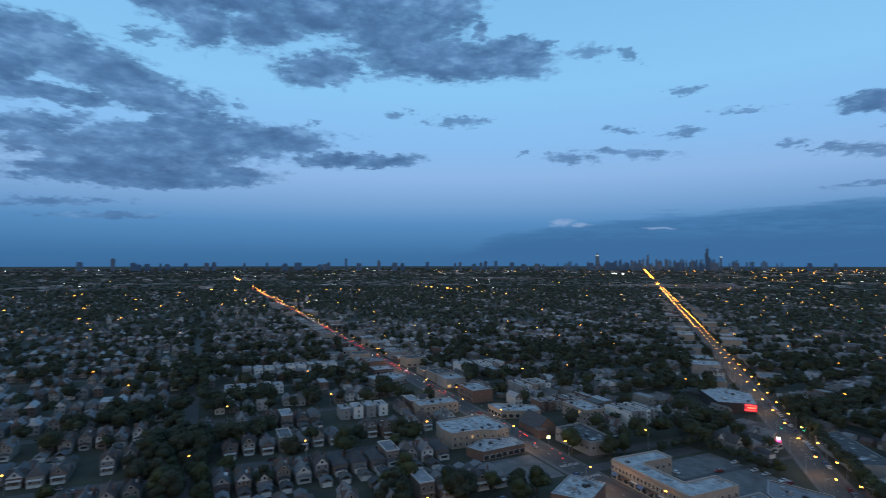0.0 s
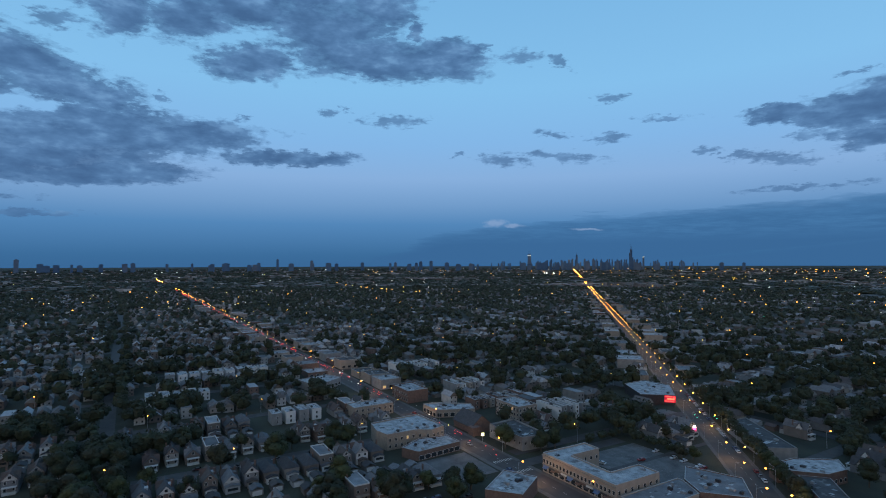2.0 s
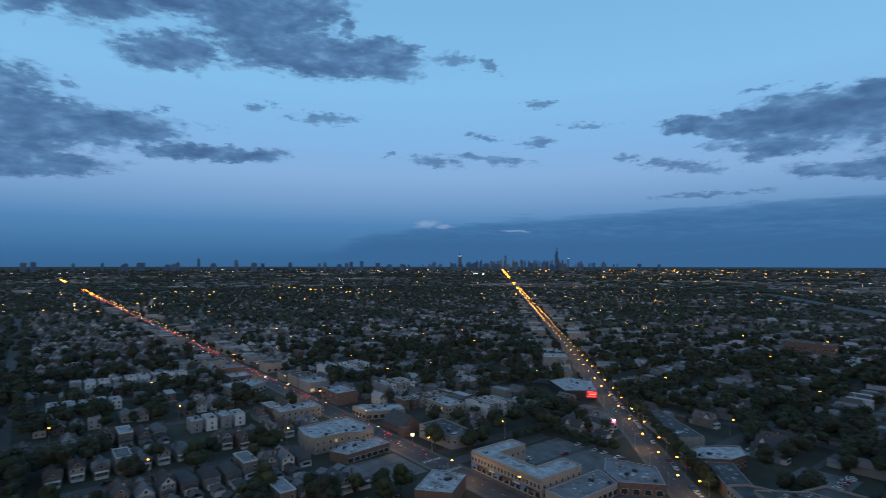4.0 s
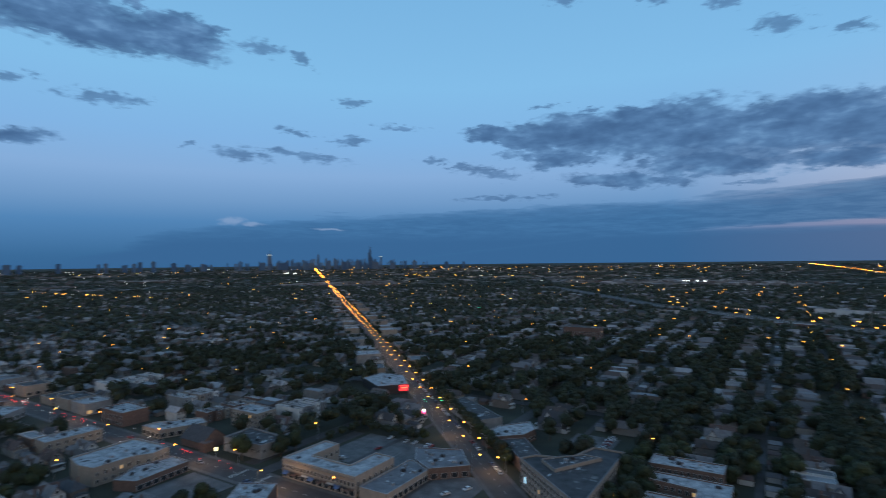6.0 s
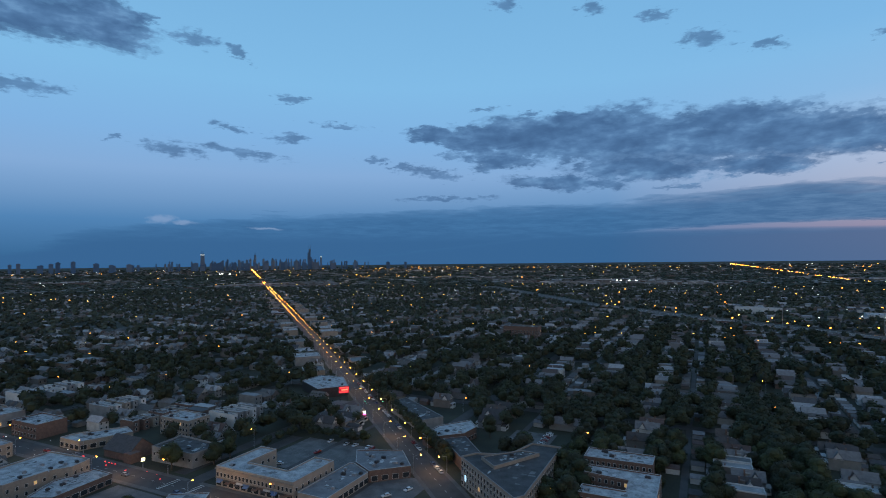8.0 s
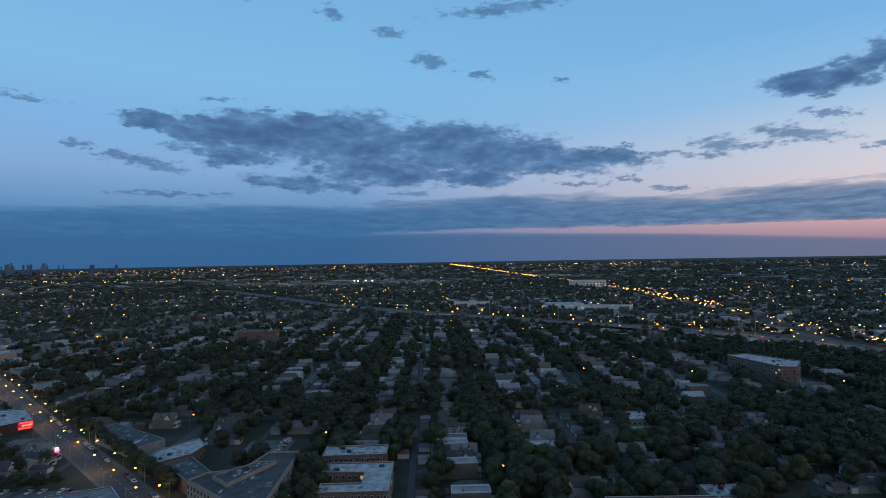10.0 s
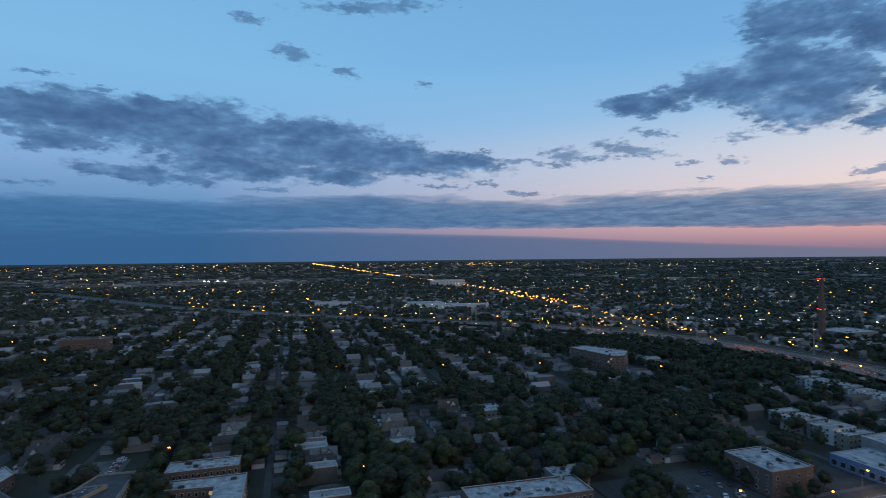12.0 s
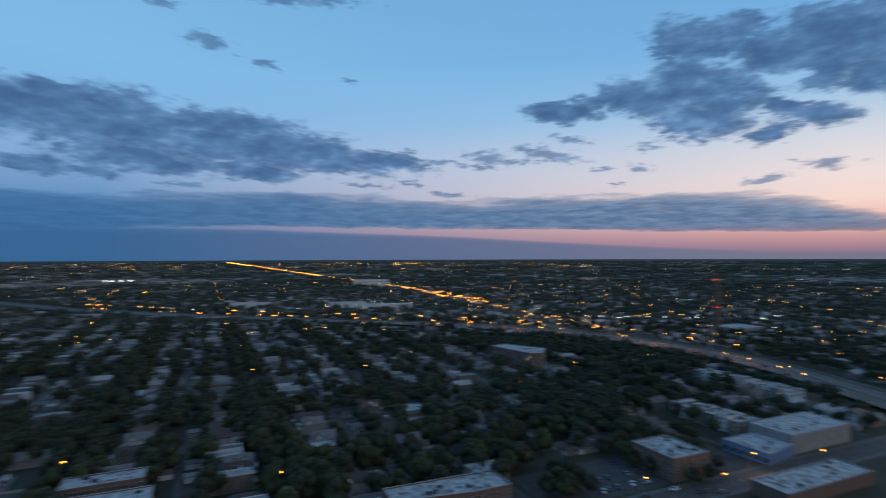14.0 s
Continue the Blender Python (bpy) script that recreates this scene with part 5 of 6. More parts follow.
for gx, gy, gw, gh in GROVES_EAST + GROVES_SOUTH + GROVES_WEST:
    for i in range(max(3, int(gw * gh / 24))):
        spots.append((gx + rnd.uniform(-gw, gw), gy + rnd.uniform(-gh, gh), rnd.uniform(11, 17)))
for t in range(230, 1500, 13):                     # young trees along the further stretches of both avenues
    for off in (-1, 1):
        if rnd.random() < 0.6:
            spots.append((*diag(t + rnd.uniform(-4, 4), off * rnd.uniform(11.5, 13.5)), rnd.uniform(6, 9)))
            AVENUE_TREES.add(spots[-1])
        if rnd.random() < 0.5:
            spots.append((420 + t * 0.8, ROAD_Y + off * rnd.uniform(10.5, 12.5), rnd.uniform(6, 9)))
            AVENUE_TREES.add(spots[-1])
ROW_TREES = [(x, -267 + rnd.uniform(-2.5, 2.5), rnd.uniform(6, 8.5)) for x in range(186, 232, 4)] + [(233 + rnd.uniform(-2, 2), y, rnd.uniform(6, 8)) for y in range(-262, -236, 5)]
ROW_TREES += [(x, y, 11) for x, y in ((-151, -198), (-145, -194), (-157, -202), (-150, -206), (-142, -203), (-160, -194))]
for i in range(34):                                # street trees on the south-west side of the diagonal
    x, y = diag(2 + i * 6.2, -13.2)
    ROW_TREES.append((x, y, rnd.uniform(8.5, 11.5)))
for x, y, h in ((-160, -212, 12), (-155, -217, 11), (-163, -206, 10), (-149, -208, 10), (-203, -222, 11), (-203, -214, 9), (-204, -204, 8), (-234, -216, 12), (-235, -208, 12), (-234, -199, 11), (-235, -190, 9), (-222, -184, 7), (-212, -184, 8), (-128, -236, 10), (-198, -230, 11)):
    ROW_TREES.append((x, y, h))
for i in range(len(EXPRESSWAY) - 1):               # tree belts along the expressway
    (ax, ay), (bx, by) = EXPRESSWAY[i], EXPRESSWAY[i + 1]
    L = math.hypot(bx - ax, by - ay)
    for j in range(int(L / 10)):
        t, o = rnd.random(), rnd.choice((-1, -1, -1, 1)) * rnd.uniform(40, 60)
        spots.append((ax + (bx - ax) * t - (by - ay) / L * o, ay + (by - ay) * t + (bx - ax) / L * o, rnd.uniform(9, 14)))
for i in range(5):
    (ax, ay), (bx, by) = EXPRESSWAY[i], EXPRESSWAY[i + 1]
    L = math.hypot(bx - ax, by - ay)
    for j in range(int(L / 7)):
        t, o = rnd.random(), rnd.uniform(24, 38)
        spots.append((ax + (bx - ax) * t - (by - ay) / L * o, ay + (by - ay) * t + (bx - ax) / L * o, rnd.uniform(8, 13)))
        AVENUE_TREES.add(spots[-1])
for i in range(2600):                             # trees in yards anywhere south of the avenue
    a, d = radians(rnd.uniform(135, 246)), math.sqrt(rnd.uniform(400 ** 2, 950 ** 2))
    if rnd.random() < 0.4:
        spots.append((d * math.sin(a), d * math.cos(a), rnd.uniform(9, 16)))
near_trees, mid_trees = [], []
for x, y, h in spots:
    d = math.hypot(x, y)
    if d < 205 or d > 2450 or not in_view(x, y) or not ((x, y, h) in AVENUE_TREES or free(x, y, 2.0)):
        continue
    if (x, y, h) in AVENUE_TREES:
        (near_trees if d < 420 else mid_trees).append((x, y, h))
        continue
    if d > 300 and rnd.random() > (0.32 if x < 60 else 0.25) + 0.85 * leafiness(x, y):
        continue
    stray = min(30.0, max(0.0, (d - 700) * 0.04))
    x, y = x + rnd.gauss(0, 1) * stray, y + rnd.gauss(0, 1) * stray
    if stray and not free(x, y, 2.0):
        continue
    (near_trees if d < 420 else mid_trees).append((x, y, h if d < 700 else h * 0.8))
near_trees += ROW_TREES
near_trees.sort(key=lambda q: math.hypot(q[0], q[1]))
mid_trees += near_trees[300:]
near_trees = near_trees[:300]
KINDS = [tree_thing(s, h, r) for s, h, r in ((1, 13, 6.2), (2, 15, 7.0), (3, 11, 5.2), (4, 14, 5.6), (5, 9, 4.8))]
used = set()
for i, (x, y, h) in enumerate(near_trees):
    k = i % 5
    s = h / (13, 15, 11, 14, 9)[k]
    s = min(1.35, max(0.65, s))
    m = pose(x, y, 0, 0, 0, rnd.uniform(0, 360)) @ Matrix.Diagonal((s, s, s, 1))
    if k not in used:
        used.add(k)
        KINDS[k].matrix_basis = m
    else:
        c = copy_thing(KINDS[k], pose(0, 0, 0))
        c.matrix_basis = m


def wood(name, items, leaves, leaf, label, foliage=None, broad=0.48):
    """Many trees in one mesh: trunks left out where the crowns hide them."""
    bases = [crown_quads(100 + i, 1.0, broad, leaves, leaf) for i in range(6)]
    if broad > 1:                                     # groves: closed and level at the top
        for b in bases:
            b[..., 2] = np.clip(b[..., 2], 0.1, 0.85 + 0.15 * b[..., 2])
    out = []
    for i, (x, y, h) in enumerate(items):
        px, py, pz, s = (float(q) for q in place(x, y))
        b = bases[i % 6] * h * s
        a = i * 2.399
        c, q = math.cos(a), math.sin(a)
        v = np.empty_like(b)
        v[..., 0] = b[..., 0] * c - b[..., 1] * q + px
        v[..., 1] = b[..., 0] * q + b[..., 1] * c + py
        v[..., 2] = b[..., 2] + pz
        out.append(v)
    me = quads_mesh(name, np.concatenate(out), [foliage or LEAF_FAR])
    return tagged(part(name, me, None), label, "trees", kind="stuff")


wood("trees_of_the_blocks", [q for q in mid_trees if math.hypot(q[0], q[1]) < 480], 330, 0.042, "full dark crowns of street and yard trees")
wood("trees", [q for q in mid_trees if 480 <= math.hypot(q[0], q[1]) < 900], 70, 0.085, "dark leafy trees over the residential blocks")
wood("distant_trees", [q for q in mid_trees if math.hypot(q[0], q[1]) >= 900], 7, 0.24, "distant dark trees between the houses", LEAF_HAZE)
far = []
while len(far) < 15000:
    d = 2300 * (14000 / 2300) ** (rnd.random() ** 1.1)
    a = radians(rnd.uniform(70, 245))
    x, y = d * math.sin(a), d * math.cos(a)
    if noise.noise(Vector((x / 700.0, y / 700.0, 5.1))) > rnd.uniform(-0.45, 0.4):
        far.append((x, y, rnd.uniform(10, 15)))
wood("far_woods", far, 14, 0.6, "far woods and street trees towards the horizon", LEAF_HAZE, 2.6)


# ---- street lamps, near ones as things ----
def lamp_proto(label, glowmat, tall, reach, globe=0.5):
    ob = new("street_lamp")
    p = Shape()
    p.tube([(0, 0, -0.2), (0, 0, tall * 0.5), (0, 0, tall)], [0.13, 0.10, 0.07], 6)
    part("pole", p, METAL, ob)
    a = Shape()
    a.tube([(0, 0, tall - 0.6), (0, reach * 0.5, tall + 0.1), (0, reach, tall + 0.25)], [0.06, 0.05, 0.05], 5)
    arm = part("arm", a, METAL, ob)
    g = Shape()
    g.tube([(0, reach, tall - 0.28), (0, reach, tall - 0.05), (0, reach, tall + 0.3)], [globe * 0.6, globe, globe * 0.55], 8)
    part("lantern", g, glowmat, arm, "glowing amber lantern")
    return tagged(ob, label, "street lamp", "street lamps")


def lay(proto, poses):
    for i, m in enumerate(poses):
        if i == 0:
            proto.matrix_basis = m
        else:
            copy_thing(proto, m)


heading = math.degrees(math.atan2(DIAG_WAY.y, DIAG_WAY.x))
spots_lit = []
for i in range(22):
    for off in (-1, 1):
        x, y = diag(-10 + 31 * i + (6 if off > 0 else 0), off * 8.0)
        spots_lit.append(pose(x, y, 0.15, 0, 0, heading + (180 if off > 0 else 0)))
lay(lamp_proto("tall street lamp with a glowing amber lantern on the avenue", SODIUM, 9.0, 4.2, 0.52), spots_lit)
spots_lit = []
for i in range(26):
    off = -1 if i % 2 else 1
    x = -290 + 36 * i
    if off_diag(x, ROAD_Y) > 20:
        spots_lit.append(pose(x, ROAD_Y + off * 8.4, 0.15, 0, 0, 180 if off > 0 else 0))
lay(lamp_proto("street lamp with a small amber lantern on the straight avenue", SODIUM, 8.5, 2.5, 0.42), spots_lit)
spots_lit, far_lit = [], []
lr = random.Random(21)
for streets, y0, y1 in ((EAST_STREETS, ROAD_Y + 40, 1300), (SOUTH_STREETS, -2300, ROAD_Y - 40)):
    for xs in streets:
        y = y0 + lr.uniform(0, 60)
        while y < y1:
            d = math.hypot(xs, y)
            if in_view(xs, y) and d > 215 and free(xs, y, 3):
                sidew = lr.choice((-1, 1))
                if d < 520:
                    spots_lit.append(pose(xs + sidew * 5.6, y, 0, 0, 0, 90 if sidew > 0 else -90))
                elif lr.random() < (0.25 if streets is EAST_STREETS else 0.8 if d < 1000 else 0.3):
                    far_lit.append((xs + sidew * 4, y, 8.5))
            y += lr.uniform(50, 95)
lay(lamp_proto("residential street lamp with an amber lantern among trees", SODIUM, 10.5, 2.2, 0.42), spots_lit)


def sparks(name, items, glowmat, label, category="lights"):
    """Far lights: lanterns in one mesh, widened with distance to include their glow; items: x, y, height, size."""
    sh = Shape()
    for x, y, z, size in items:
        px, py, pz, s = (float(q) for q in place(x, y))
        r = size * max(0.5, 0.00080 * math.hypot(px, py))
        c = (px, py, pz + z * s)
        k = len(sh.v)
        sh.v += [(c[0] + r, c[1], c[2]), (c[0], c[1] + r, c[2]), (c[0] - r, c[1], c[2]), (c[0], c[1] - r, c[2]), (c[0], c[1], c[2] + r * 0.8), (c[0], c[1], c[2] - r * 0.8)]
        sh.f += [(k, k + 1, k + 4), (k + 1, k + 2, k + 4), (k + 2, k + 3, k + 4), (k + 3, k, k + 4), (k + 1, k, k + 5), (k + 2, k + 1, k + 5), (k + 3, k + 2, k + 5), (k, k + 3, k + 5)]
        sh.m += [0] * 8
    return tagged(part(name, sh, glowmat), label, category, kind="stuff")


amber = [(x, y, z, 1.0) for x, y, z in far_lit]
for i in range(22, 330):                            # the diagonal runs on as a string of lamps
    for off in (-5, 5):
        t = -10 + 31 * i
        if t < 1000 or lr.random() < (0.75 if t < 2500 else 0.5):
            amber.append((*diag(t, off), 9, 1.25 if t < 1000 else 0.95 if t < 2500 else 1.2))
for i in range(24, 130):
    amber.append((-290 + 36 * i, ROAD_Y + lr.choice((-4, 4)), 8.5, 0.8))
for (ax, ay), (bx, by) in zip(LIT_STREET, LIT_STREET[1:]):
    L = math.hypot(bx - ax, by - ay)
    close = math.hypot(ax, ay) < 1500
    for j in range(int(L / (15 if close else 26 if L < 1200 else 85))):
        t = lr.random()
        amber.append((ax + (bx - ax) * t + lr.gauss(0, 16 if close else 7), ay + (by - ay) * t, 13, lr.uniform(0.9, 1.6) if close else lr.uniform(0.5, 1.0)))
for (ax, ay), (bx, by) in list(zip(EXPRESSWAY, EXPRESSWAY[1:]))[2:]:
    L = math.hypot(bx - ax, by - ay)
    for j in range(int(L / 30)):
        t = (j + 0.5) * 30 / L
        o = lr.choice((-27, 27))
        amber.append((ax + (bx - ax) * t - (by - ay) / L * o, ay + (by - ay) * t + (bx - ax) / L * o, 12, 1.7 if math.hypot(ax, ay) < 1200 else 1.1))
for i in range(190):                               # lamps of far streets, thickest to the south
    d = 900 * (11000 / 900) ** (lr.random() ** 0.8)
    a = radians(lr.choice((lr.uniform(72, 240), lr.gauss(205, 22), lr.gauss(205, 22), lr.gauss(152, 14))))
    amber.append((d * math.sin(a), d * math.cos(a), 9, lr.uniform(0.35, 0.9)))
for cx, cy, dx, dy, count in ((1000, -2250, 260, 30, 26), (1900, -900, 300, 10, 20), (2600, -560, 60, 500, 26), (-470, -740, 110, 70, 34), (-700, -640, 200, 110, 26), (-560, -560, 60, 120, 16), (-900, -1100, 300, 240, 40), (2300, -3500, 500, 200, 40), (-40, -760, 320, 12, 18)):
    for i in range(count):                          # brighter clusters: junctions, yards and cross streets
        amber.append((cx + lr.gauss(0, dx), cy + lr.gauss(0, dy), 9, lr.uniform(0.7, 1.2)))
for k in range(1, 11):                              # the half-mile streets, strung with lamps
    for j in range(70):
        x, y = lr.uniform(-5500, 7500), ROAD_Y - 805 * k
        if lr.random() < 0.4:
            amber.append((x, y + lr.uniform(-8, 8), 10, lr.uniform(0.3, 0.7)))
for k in range(-5, 10):
    for j in range(14):
        x, y = -40 + 805 * k, -2600 - 8000 * lr.random() ** 1.2
        if k not in (-1, 0):
            amber.append((x + lr.uniform(-8, 8), y, 10, lr.uniform(0.4, 0.9)))
amber = [q for q in amber if in_view(q[0], q[1])]
sparks("distant_street_lamps", amber, SODIUM, "countless amber street lamps out to the horizon")
cool = []
for i in range(330):
    d = 1200 * (12000 / 1200) ** (lr.random() ** 0.8)
    a = radians(lr.uniform(74, 240))
    cool.append((d * math.sin(a), d * math.cos(a), 12, lr.uniform(0.3, 0.75)))
for x, y in ((-520, -1010), (-640, -640), (-655, -622), (-700, -600), (-610, -655), (-590, -650), (-830, -560), (-775, -545), (-690, -470), (-560, -690), (-575, -675)):
    cool.append((x, y, 14, 1.6))
for i in range(260):                                # yards, windows and car parks beyond the expressway
    d, a = 900 * 6 ** lr.random(), radians(lr.uniform(196, 246))
    cool.append((d * math.sin(a), d * math.cos(a), lr.uniform(8, 13), lr.uniform(0.3, 0.7)))
for i in range(70):                                 # shop fronts and headlights along the straight avenue
    cool.append((330 * 5 ** lr.random(), ROAD_Y + lr.uniform(-9, 9), lr.uniform(1, 4), lr.uniform(0.3, 0.65)))
for i in range(40):                                 # the lit yards of the works
    cool.append((lr.gauss(-330, 150), lr.gauss(-1130, 60), 7, lr.uniform(0.5, 1.0)))
for x, y in ((235, -2150), (262, -2160), (292, -2150), (310, -2175)):
    cool.append((x, y, 30, 2.0))
for x, y in ((3300, -3000), (3340, -3030), (3460, -3040), (3500, -3100)):
    cool.append((x, y, 30, 1.8))
sparks("distant_white_lights", cool, COOL, "scattered white lights far off")
red = []
for i in range(150):                                # tail lights on the straight avenue
    x = 520 * (9 ** lr.random())
    red.append((x, ROAD_Y - lr.uniform(1, 5), 1, lr.uniform(0.45, 0.8)))
for i in range(60):                                 # queues at the crossings of the straight avenue
    red.append((lr.choice((300, 420, 520, 690, 900)) + lr.gauss(0, 22), ROAD_Y - lr.choice((1.8, 5.0)), 0.9, lr.uniform(0.5, 0.8)))
for i in range(34):                                 # and on the expressway
    t = lr.random()
    (ax, ay), (bx, by) = lr.choice(list(zip(EXPRESSWAY[5:9], EXPRESSWAY[6:10])))
    red.append((ax + (bx - ax) * t + lr.uniform(2, 14), ay + (by - ay) * t, 4.0, 0.75))
green = [(*diag(118 + k * 6, o), 6, 0.75) for k in (0, 1) for o in (-6, 6)] + [(x, -1000 - x * 0.1, 6, 0.9) for x in (560, 575, 590)]
sparks("signal_lights", green, lamp_mat("green_signal", (0.08, 1.0, 0.55), 2.0), "small green traffic signals on the avenue", "signals")
sparks("distant_tail_lights", red, REDLIGHT, "red tail lights of far traffic")

# the lamps' own light on the near carriageways
for i in range(0, 16, 2):
    x, y = diag(-5 + 31 * i, 3 if i % 4 else -3)
    L = new("lamp_light", bpy.data.lights.new("lamp_light", "POINT"))
    L.data.energy, L.data.color, L.data.shadow_soft_size = 2300, (1.0, 0.56, 0.2), 0.4
    L.location = (x, y, 8.4)
for x in (-250, 130, 205, 270, 340, 420, 520):
    L = new("lamp_light", bpy.data.lights.new("lamp_light", "POINT"))
    L.data.energy, L.data.color, L.data.shadow_soft_size = 2400, (1.0, 0.6, 0.3), 0.4
    L.location = (x, ROAD_Y + 3, 8.0)

for x, y in ((-330, -783), (-405, -700), (-455, -612), (-498, -490), (-505, -390)):
    L = new("lamp_light", bpy.data.lights.new("lamp_light", "POINT"))
    L.data.energy, L.data.color, L.data.shadow_soft_size = 5000, (1.0, 0.56, 0.2), 0.5
    L.location = (x, y, 16.0)

# ---- downtown and the lakefront towers on the horizon ----
def tower(b, wide, high, step=0.0, mast=0, label="far downtown tower fading into dusk haze", dist=9000.0):
    """A far tower at a bearing; wide and high in thousandths of a radian as seen from the eye; high above the horizon line."""
    d = dist
    r, s = (float(q) for q in squeeze(d))
    a = radians(b)
    x, y, z0 = r * math.sin(a), r * math.cos(a), H * (1 - s)
    w, top = wide * 0.001 * r, H + high * 0.001 * r
    ob = thing("tower", label, "tower", "towers on the horizon")
    sh = Shape()
    if step:
        sh.box(x, y, z0 - 3, w, w, (top - z0) * 0.62 + 3, -b)
        sh.box(x - w * 0.12 * math.cos(a), y + w * 0.12 * math.sin(a), z0 + (top - z0) * 0.6, w * 0.72, w * 0.72, (top - z0) * 0.24, -b)
        sh.box(x, y, z0 + (top - z0) * 0.82, w * 0.5, w * 0.5, (top - z0) * 0.18, -b)
    else:
        sh.box(x, y, z0 - 3, w, w * 0.8, top - z0 + 3, -b, taper=0.72 if mast else 1.0)
        sh.box(x, y, top, w * 0.5, w * 0.4, (top - z0) * 0.05, -b)
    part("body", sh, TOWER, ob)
    for i in range(mast):
        m = Shape()
        e = (i - (mast - 1) / 2) * w * 0.3
        mx, my = x + e * math.cos(a), y - e * math.sin(a)
        m.tube([(mx, my, top), (mx, my, top + (top - z0) * 0.12), (mx, my, top + (top - z0) * 0.24)], [w * 0.05, w * 0.035, w * 0.012], 5)
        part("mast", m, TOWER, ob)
    return ob


def lit_top(ob, b, high, wide, dist=9000.0):
    """A glowing band on a far tower."""
    r, a = float(squeeze(dist)[0]), radians(b)
    sh = Shape()
    sh.box(r * math.sin(a), r * math.cos(a), H + high * 0.001 * r, wide * 0.001 * r, wide * 0.001 * r, 0.0011 * r, -b)
    part("lit_band", sh, BAND, ob, "white glowing band")


tr = random.Random(8)
tower(139.95, 7.5, 25, step=1.0, mast=2, label="tallest stepped black tower of downtown with twin masts")
lit_top(tower(129.75, 8.0, 16.5, mast=2, label="tapered dark tower with twin masts and a lit crown"), 129.75, 15.3, 6.2)
tower(134.6, 4.5, 15, mast=1, label="slender glass tower with a spire")
lit_top(tower(141.1, 3.0, 11.5, label="far downtown tower with a white glowing top"), 141.1, 11.0, 3.4)
for i in range(120):
    b = tr.gauss(135.8, 3.4) if i < 80 else tr.uniform(124, 146)
    tower(b, tr.uniform(1.3, 3.4), max(0.8, tr.uniform(2, 9.5) - abs(b - 136) * 0.5))
for b, w, h in ((82.0, 6.0, 8.0), (79.5, 8, 2.5), (83.6, 8, 1.5), (88.0, 6, 1.0), (90.5, 7, 2.5), (98.5, 12, 2.0), (103.4, 4, 9.0), (106.8, 5, 6.5), (108.5, 10, 2.2), (112, 6, 3), (115.5, 5, 3), (118.2, 6, 4.5), (119.3, 6, 5.5), (121, 8, 2.5)):
    tower(b, w, h, label="far lakefront apartment tower in the haze")
for i in range(50):
    tower(tr.uniform(84, 150), tr.uniform(3, 9), tr.uniform(-1.5, 2.4), label="far apartment block on the horizon")


# ---- signs ----
ob = thing("electronic_sign", "glowing red electronic sign board on two posts", "sign")
ob.matrix_basis = pose(255, -343, 0, 0, 0, 42)
s = Shape()
for x in (-2.6, 2.6):
    s.tube([(x, 0, -0.2), (x, 0, 5), (x, 0, 6.5)], [0.2, 0.2, 0.2], 6)
part("post", s, DARKMETAL, ob)
s = Shape()
s.box(0, 0, 6.2, 8.2, 0.7, 5.6)
part("cabinet", s, DARKMETAL, ob)
for face in (-0.4, 0.4):
    s = Shape()
    s.box(0, face, 6.5, 7.7, 0.06, 5.0)
    part("screen", s, lamp_mat("sign_red_glow", (1.0, 0.04, 0.10), 0.07), ob, "dim red glowing screen")
    for k, (x, z, w, h) in enumerate(((-2.6, 9.6, 1.5, 1.4), (0.9, 10.4, 4.4, 0.8), (-0.6, 8.6, 5.0, 0.9), (0.4, 7.1, 6.2, 0.7))):
        s = Shape()
        s.box(x * (1 if face > 0 else -1), face * 1.12, z, w, 0.05, h)
        part("letter_bar", s, REDLIGHT if k != 2 else lamp_mat("sign_orange", (1.0, 0.25, 0.12), 1.4), ob)

ob = thing("pylon_sign", "tall pylon sign glowing white and pink beside the avenue", "sign")
ob.matrix_basis = pose(211, -307, 0, 0, 0, 42)
s = Shape()
s.tube([(0, 0, -0.2), (0, 0, 2), (0, 0, 3.2)], [0.25, 0.25, 0.25], 6)
part("post", s, METAL, ob)
s = Shape()
s.box(0, 0, 3.0, 1.9, 0.6, 2.2)
part("lower_box", s, lamp_mat("sign_pink", (1.0, 0.10, 0.32), 2.6), ob, "pink glowing box")
s = Shape()
s.box(0, 0, 5.3, 1.5, 0.6, 1.2)
part("upper_box", s, COOL, ob, "white glowing box")

ob = thing("lit_shop_sign", "small square lit sign on a post at the kerb", "sign")
ob.matrix_basis = pose(271, -187.8, 0, 0, 0, 0)
s = Shape()
s.tube([(0, 0, -0.2), (0, 0, 2), (0, 0, 4)], [0.12, 0.12, 0.1], 6)
part("post", s, METAL, ob)
s = Shape()
s.box(0, 0, 3.4, 1.8, 0.4, 1.9, 60)
part("box", s, lamp_mat("sign_cream", (1.0, 0.9, 0.5), 1.6), ob, "cream glowing box")

ob = thing("facade_screen", "tall bright screen fixed to the stone corner building", "sign")
s = Shape()
s.box(103.8, -234.0, 4.2, 0.4, 1.2, 2.6, 41)
part("screen", s, lamp_mat("sign_bluewhite", (0.5, 0.8, 1.0), 1.1), ob)
s = Shape()
s.box(103.5, -234.4, 4.0, 0.5, 1.5, 3.0, 41)
part("frame", s, DARKMETAL, ob)

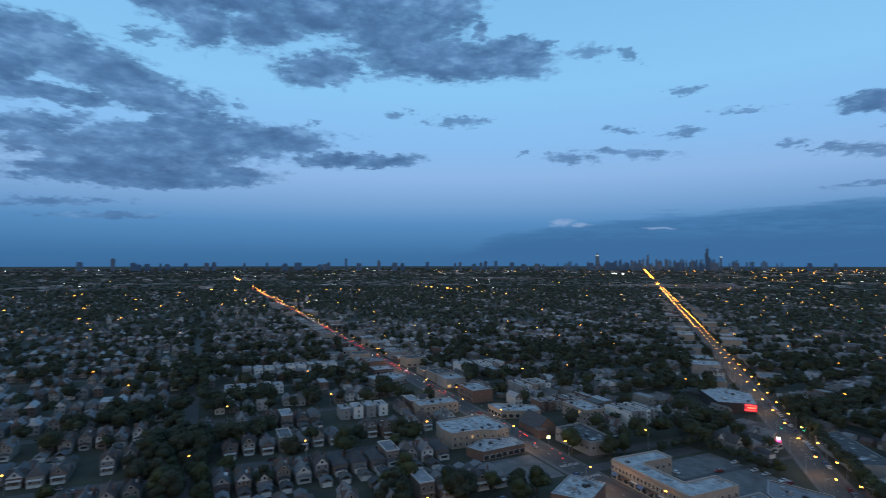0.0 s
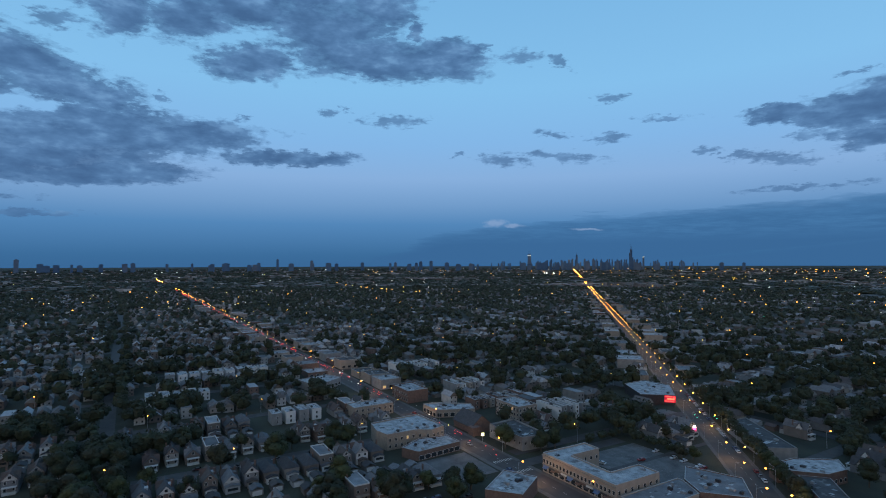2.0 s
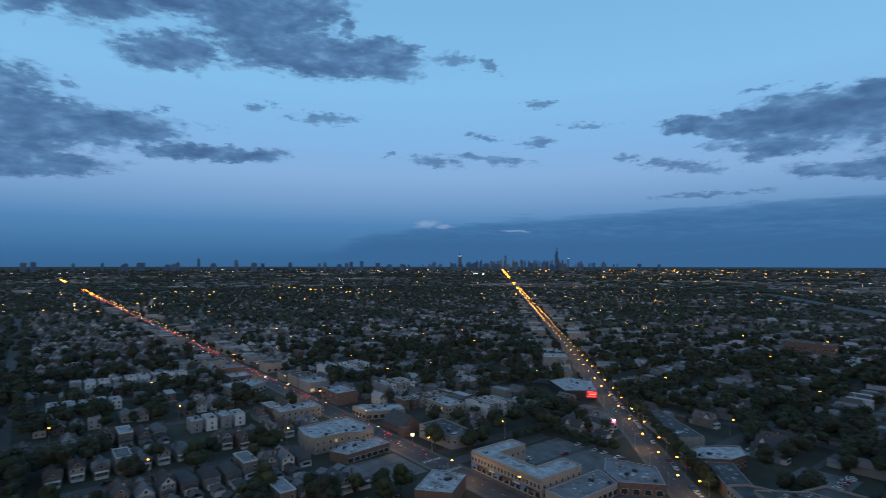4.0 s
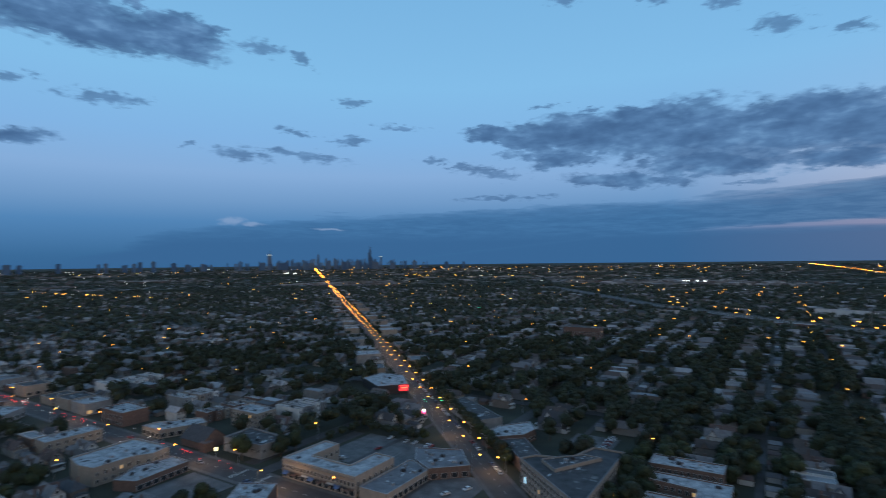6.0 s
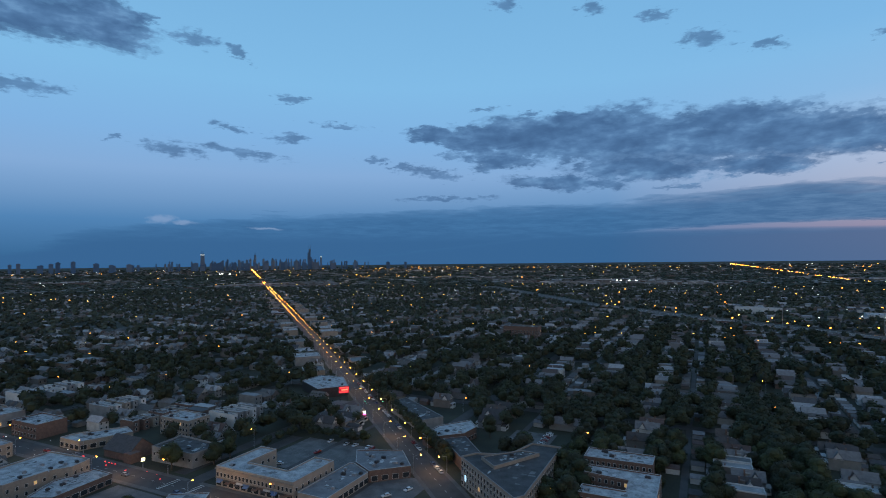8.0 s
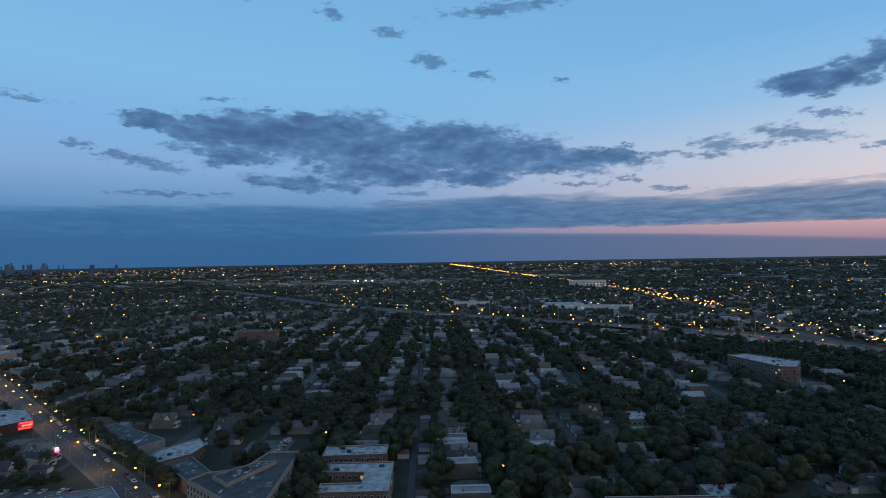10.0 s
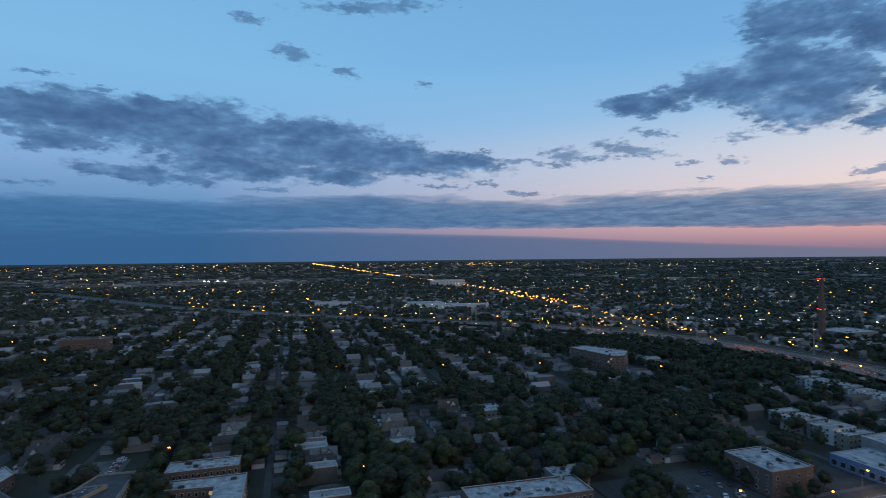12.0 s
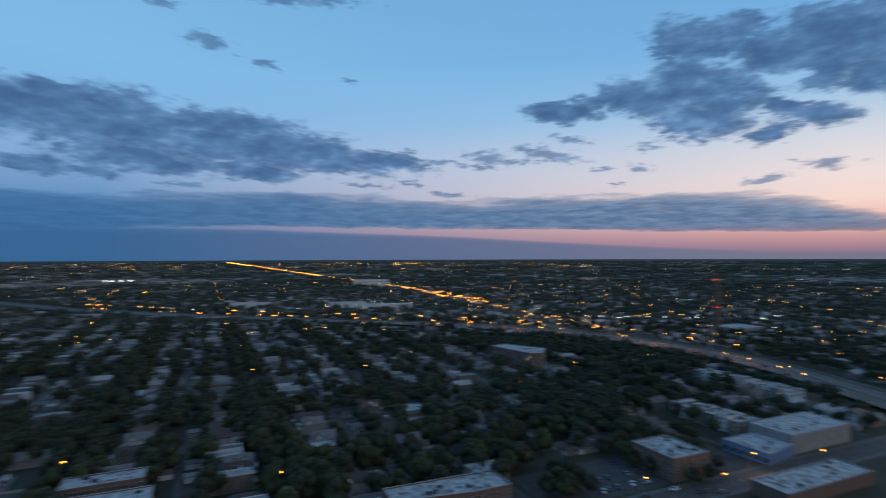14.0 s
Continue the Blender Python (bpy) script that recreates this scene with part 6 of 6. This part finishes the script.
# ---- factory chimney and high masts by the expressway ----
ob = thing("factory_chimney", "tall tapering red brick factory chimney with red warning lights", "chimney")
s = Shape()
s.tube([(-646, -521, -0.5), (-646, -521, 30), (-646, -521, 60), (-646, -521, 77)], [4.4, 3.7, 3.0, 2.7], 16)
s.tube([(-646, -521, 74), (-646, -521, 76), (-646, -521, 77.5)], [3.0, 3.3, 3.1], 16)
part("shaft", s, BRICK, ob)
for high, out in ((38, 3.8), (76.5, 3.1)):
    for a in range(4):
        s = Shape()
        s.box(-646 + out * math.cos(a * 1.57 + 0.4), -521 + out * math.sin(a * 1.57 + 0.4), high, 1.0, 1.0, 1.0)
        part("warning_light", s, REDLIGHT, ob)
mast = new("light_mast")
s = Shape()
s.tube([(0, 0, -0.5), (0, 0, 18), (0, 0, 36)], [0.5, 0.38, 0.25], 8)
part("pole", s, METAL, mast)
s = Shape()
s.tube([(0, 0, 35), (0, 0, 35.6), (0, 0, 36)], [1.5, 1.6, 0.5], 10)
part("ring", s, DARKMETAL, mast)
tagged(mast, "tall steel high-mast light by the expressway", "light mast", "high masts along the expressway")
lay(mast, [pose(x, y, 0) for x, y in ((-215, -905), (-290, -825), (-345, -705), (-385, -630), (-455, -520), (-540, -445), (-110, -1010))])


# ---- cars ----
def car(paint_label):
    ob = new("car")
    s = Shape()
    prof = [(-2.25, 0.35), (2.25, 0.35), (2.28, 0.75), (2.1, 0.95), (1.0, 1.02), (0.35, 1.48), (-1.2, 1.5), (-2.0, 1.05), (-2.28, 0.95)]
    n = len(prof)
    for y in (-0.88, 0.88):
        s.v += [(x, y * (0.86 if z > 1.1 else 1.0), z) for x, z in prof]
    s.f += [tuple(range(n)), tuple(range(2 * n - 1, n - 1, -1))]
    s.f += [(i, i + n, (i + 1) % n + n, (i + 1) % n) for i in range(n)]
    s.m = [0] * len(s.f)
    body = part("body", s, CARPAINT, ob)
    s = Shape()
    s.box(0.72, 0, 1.05, 0.75, 1.56, 0.36)
    s.box(-1.65, 0, 1.08, 0.6, 1.5, 0.33)
    s.box(-0.4, 0, 1.08, 1.5, 1.71, 0.34)
    part("glasshouse", s, GLASS, body, "dark window glass")
    for x in (-1.4, 1.4):
        for y in (-0.82, 0.82):
            s = Shape()
            s.tube([(x, y - 0.1, 0.33), (x, y, 0.33), (x, y + 0.1, 0.33)], [0.32, 0.33, 0.32], 10)
            part("wheel", s, TYRE, ob)
    return tagged(ob, paint_label, "car", "parked cars")


cr = random.Random(4)
spaces = []
for t in range(-8, 210, 6):
    if cr.random() < 0.75:
        x, y = diag(t, -5.3)
        spaces.append(pose(x, y, 0.2, 0, 0, heading + cr.uniform(-2, 2)))
for x in range(172, 220, 3):
    if cr.random() < 0.35:
        spaces.append(pose(x, -262.5 + cr.uniform(0, 1), 0.08, 0, 0, 90 + cr.uniform(-4, 4)))
for x, y, a in ((208, -222, 10), (200, -244, 80), (134, -212, 60), (140, -200, 20), (128, -222, 70)):
    spaces.append(pose(x, y, 0.08, 0, 0, a))
for y0 in (-196, -207, -220):
    for x in range(-198, -166, 3):
        if cr.random() < 0.33:
            spaces.append(pose(x, y0 + cr.uniform(-0.8, 0.8), 0.08, 0, 0, 60 + cr.uniform(-6, 6)))
for x in list(range(-280, 120, 9)) + list(range(225, 420, 11)):
    if cr.random() < 0.4 and off_diag(x, ROAD_Y) > 14:
        sd = cr.choice((-1, 1))
        spaces.append(pose(x, ROAD_Y + sd * cr.choice((1.8, 5.4)), 0.18, 0, 0, 0 if sd < 0 else 180))
for y in range(-330, -298, 3):
    spaces.append(pose(88 + cr.uniform(0, 1), y, 0.08, 0, 0, cr.uniform(-6, 6)))
for xs in SOUTH_STREETS + EAST_STREETS:
    for k in range(40):
        y = ROAD_Y + (-22 - k * 6.5 if xs in SOUTH_STREETS else 22 + k * 6.5)
        if 215 < math.hypot(xs, y) < 330 and in_view(xs, y, 0) and free(xs, y, 1) and cr.random() < 0.3:
            spaces.append(pose(xs + cr.choice((-3.4, 3.4)), y, 0.12, 0, 0, 90))
for (ax, ay), (bx, by) in zip(EXPRESSWAY[4:9], EXPRESSWAY[5:10]):
    L = math.hypot(bx - ax, by - ay)
    for k in range(int(L / 28)):
        o, t = cr.choice((-12, -7, 7, 12)), (k + cr.random() * 0.6) * 28 / L
        spaces.append(pose(ax + (bx - ax) * t - (by - ay) / L * o, ay + (by - ay) * t + (bx - ax) / L * o, 2.62, 0, 0, math.degrees(math.atan2(by - ay, bx - ax))))
lay(car("parked car with worn paint and dark glass"), spaces[-24:] + spaces[:150])
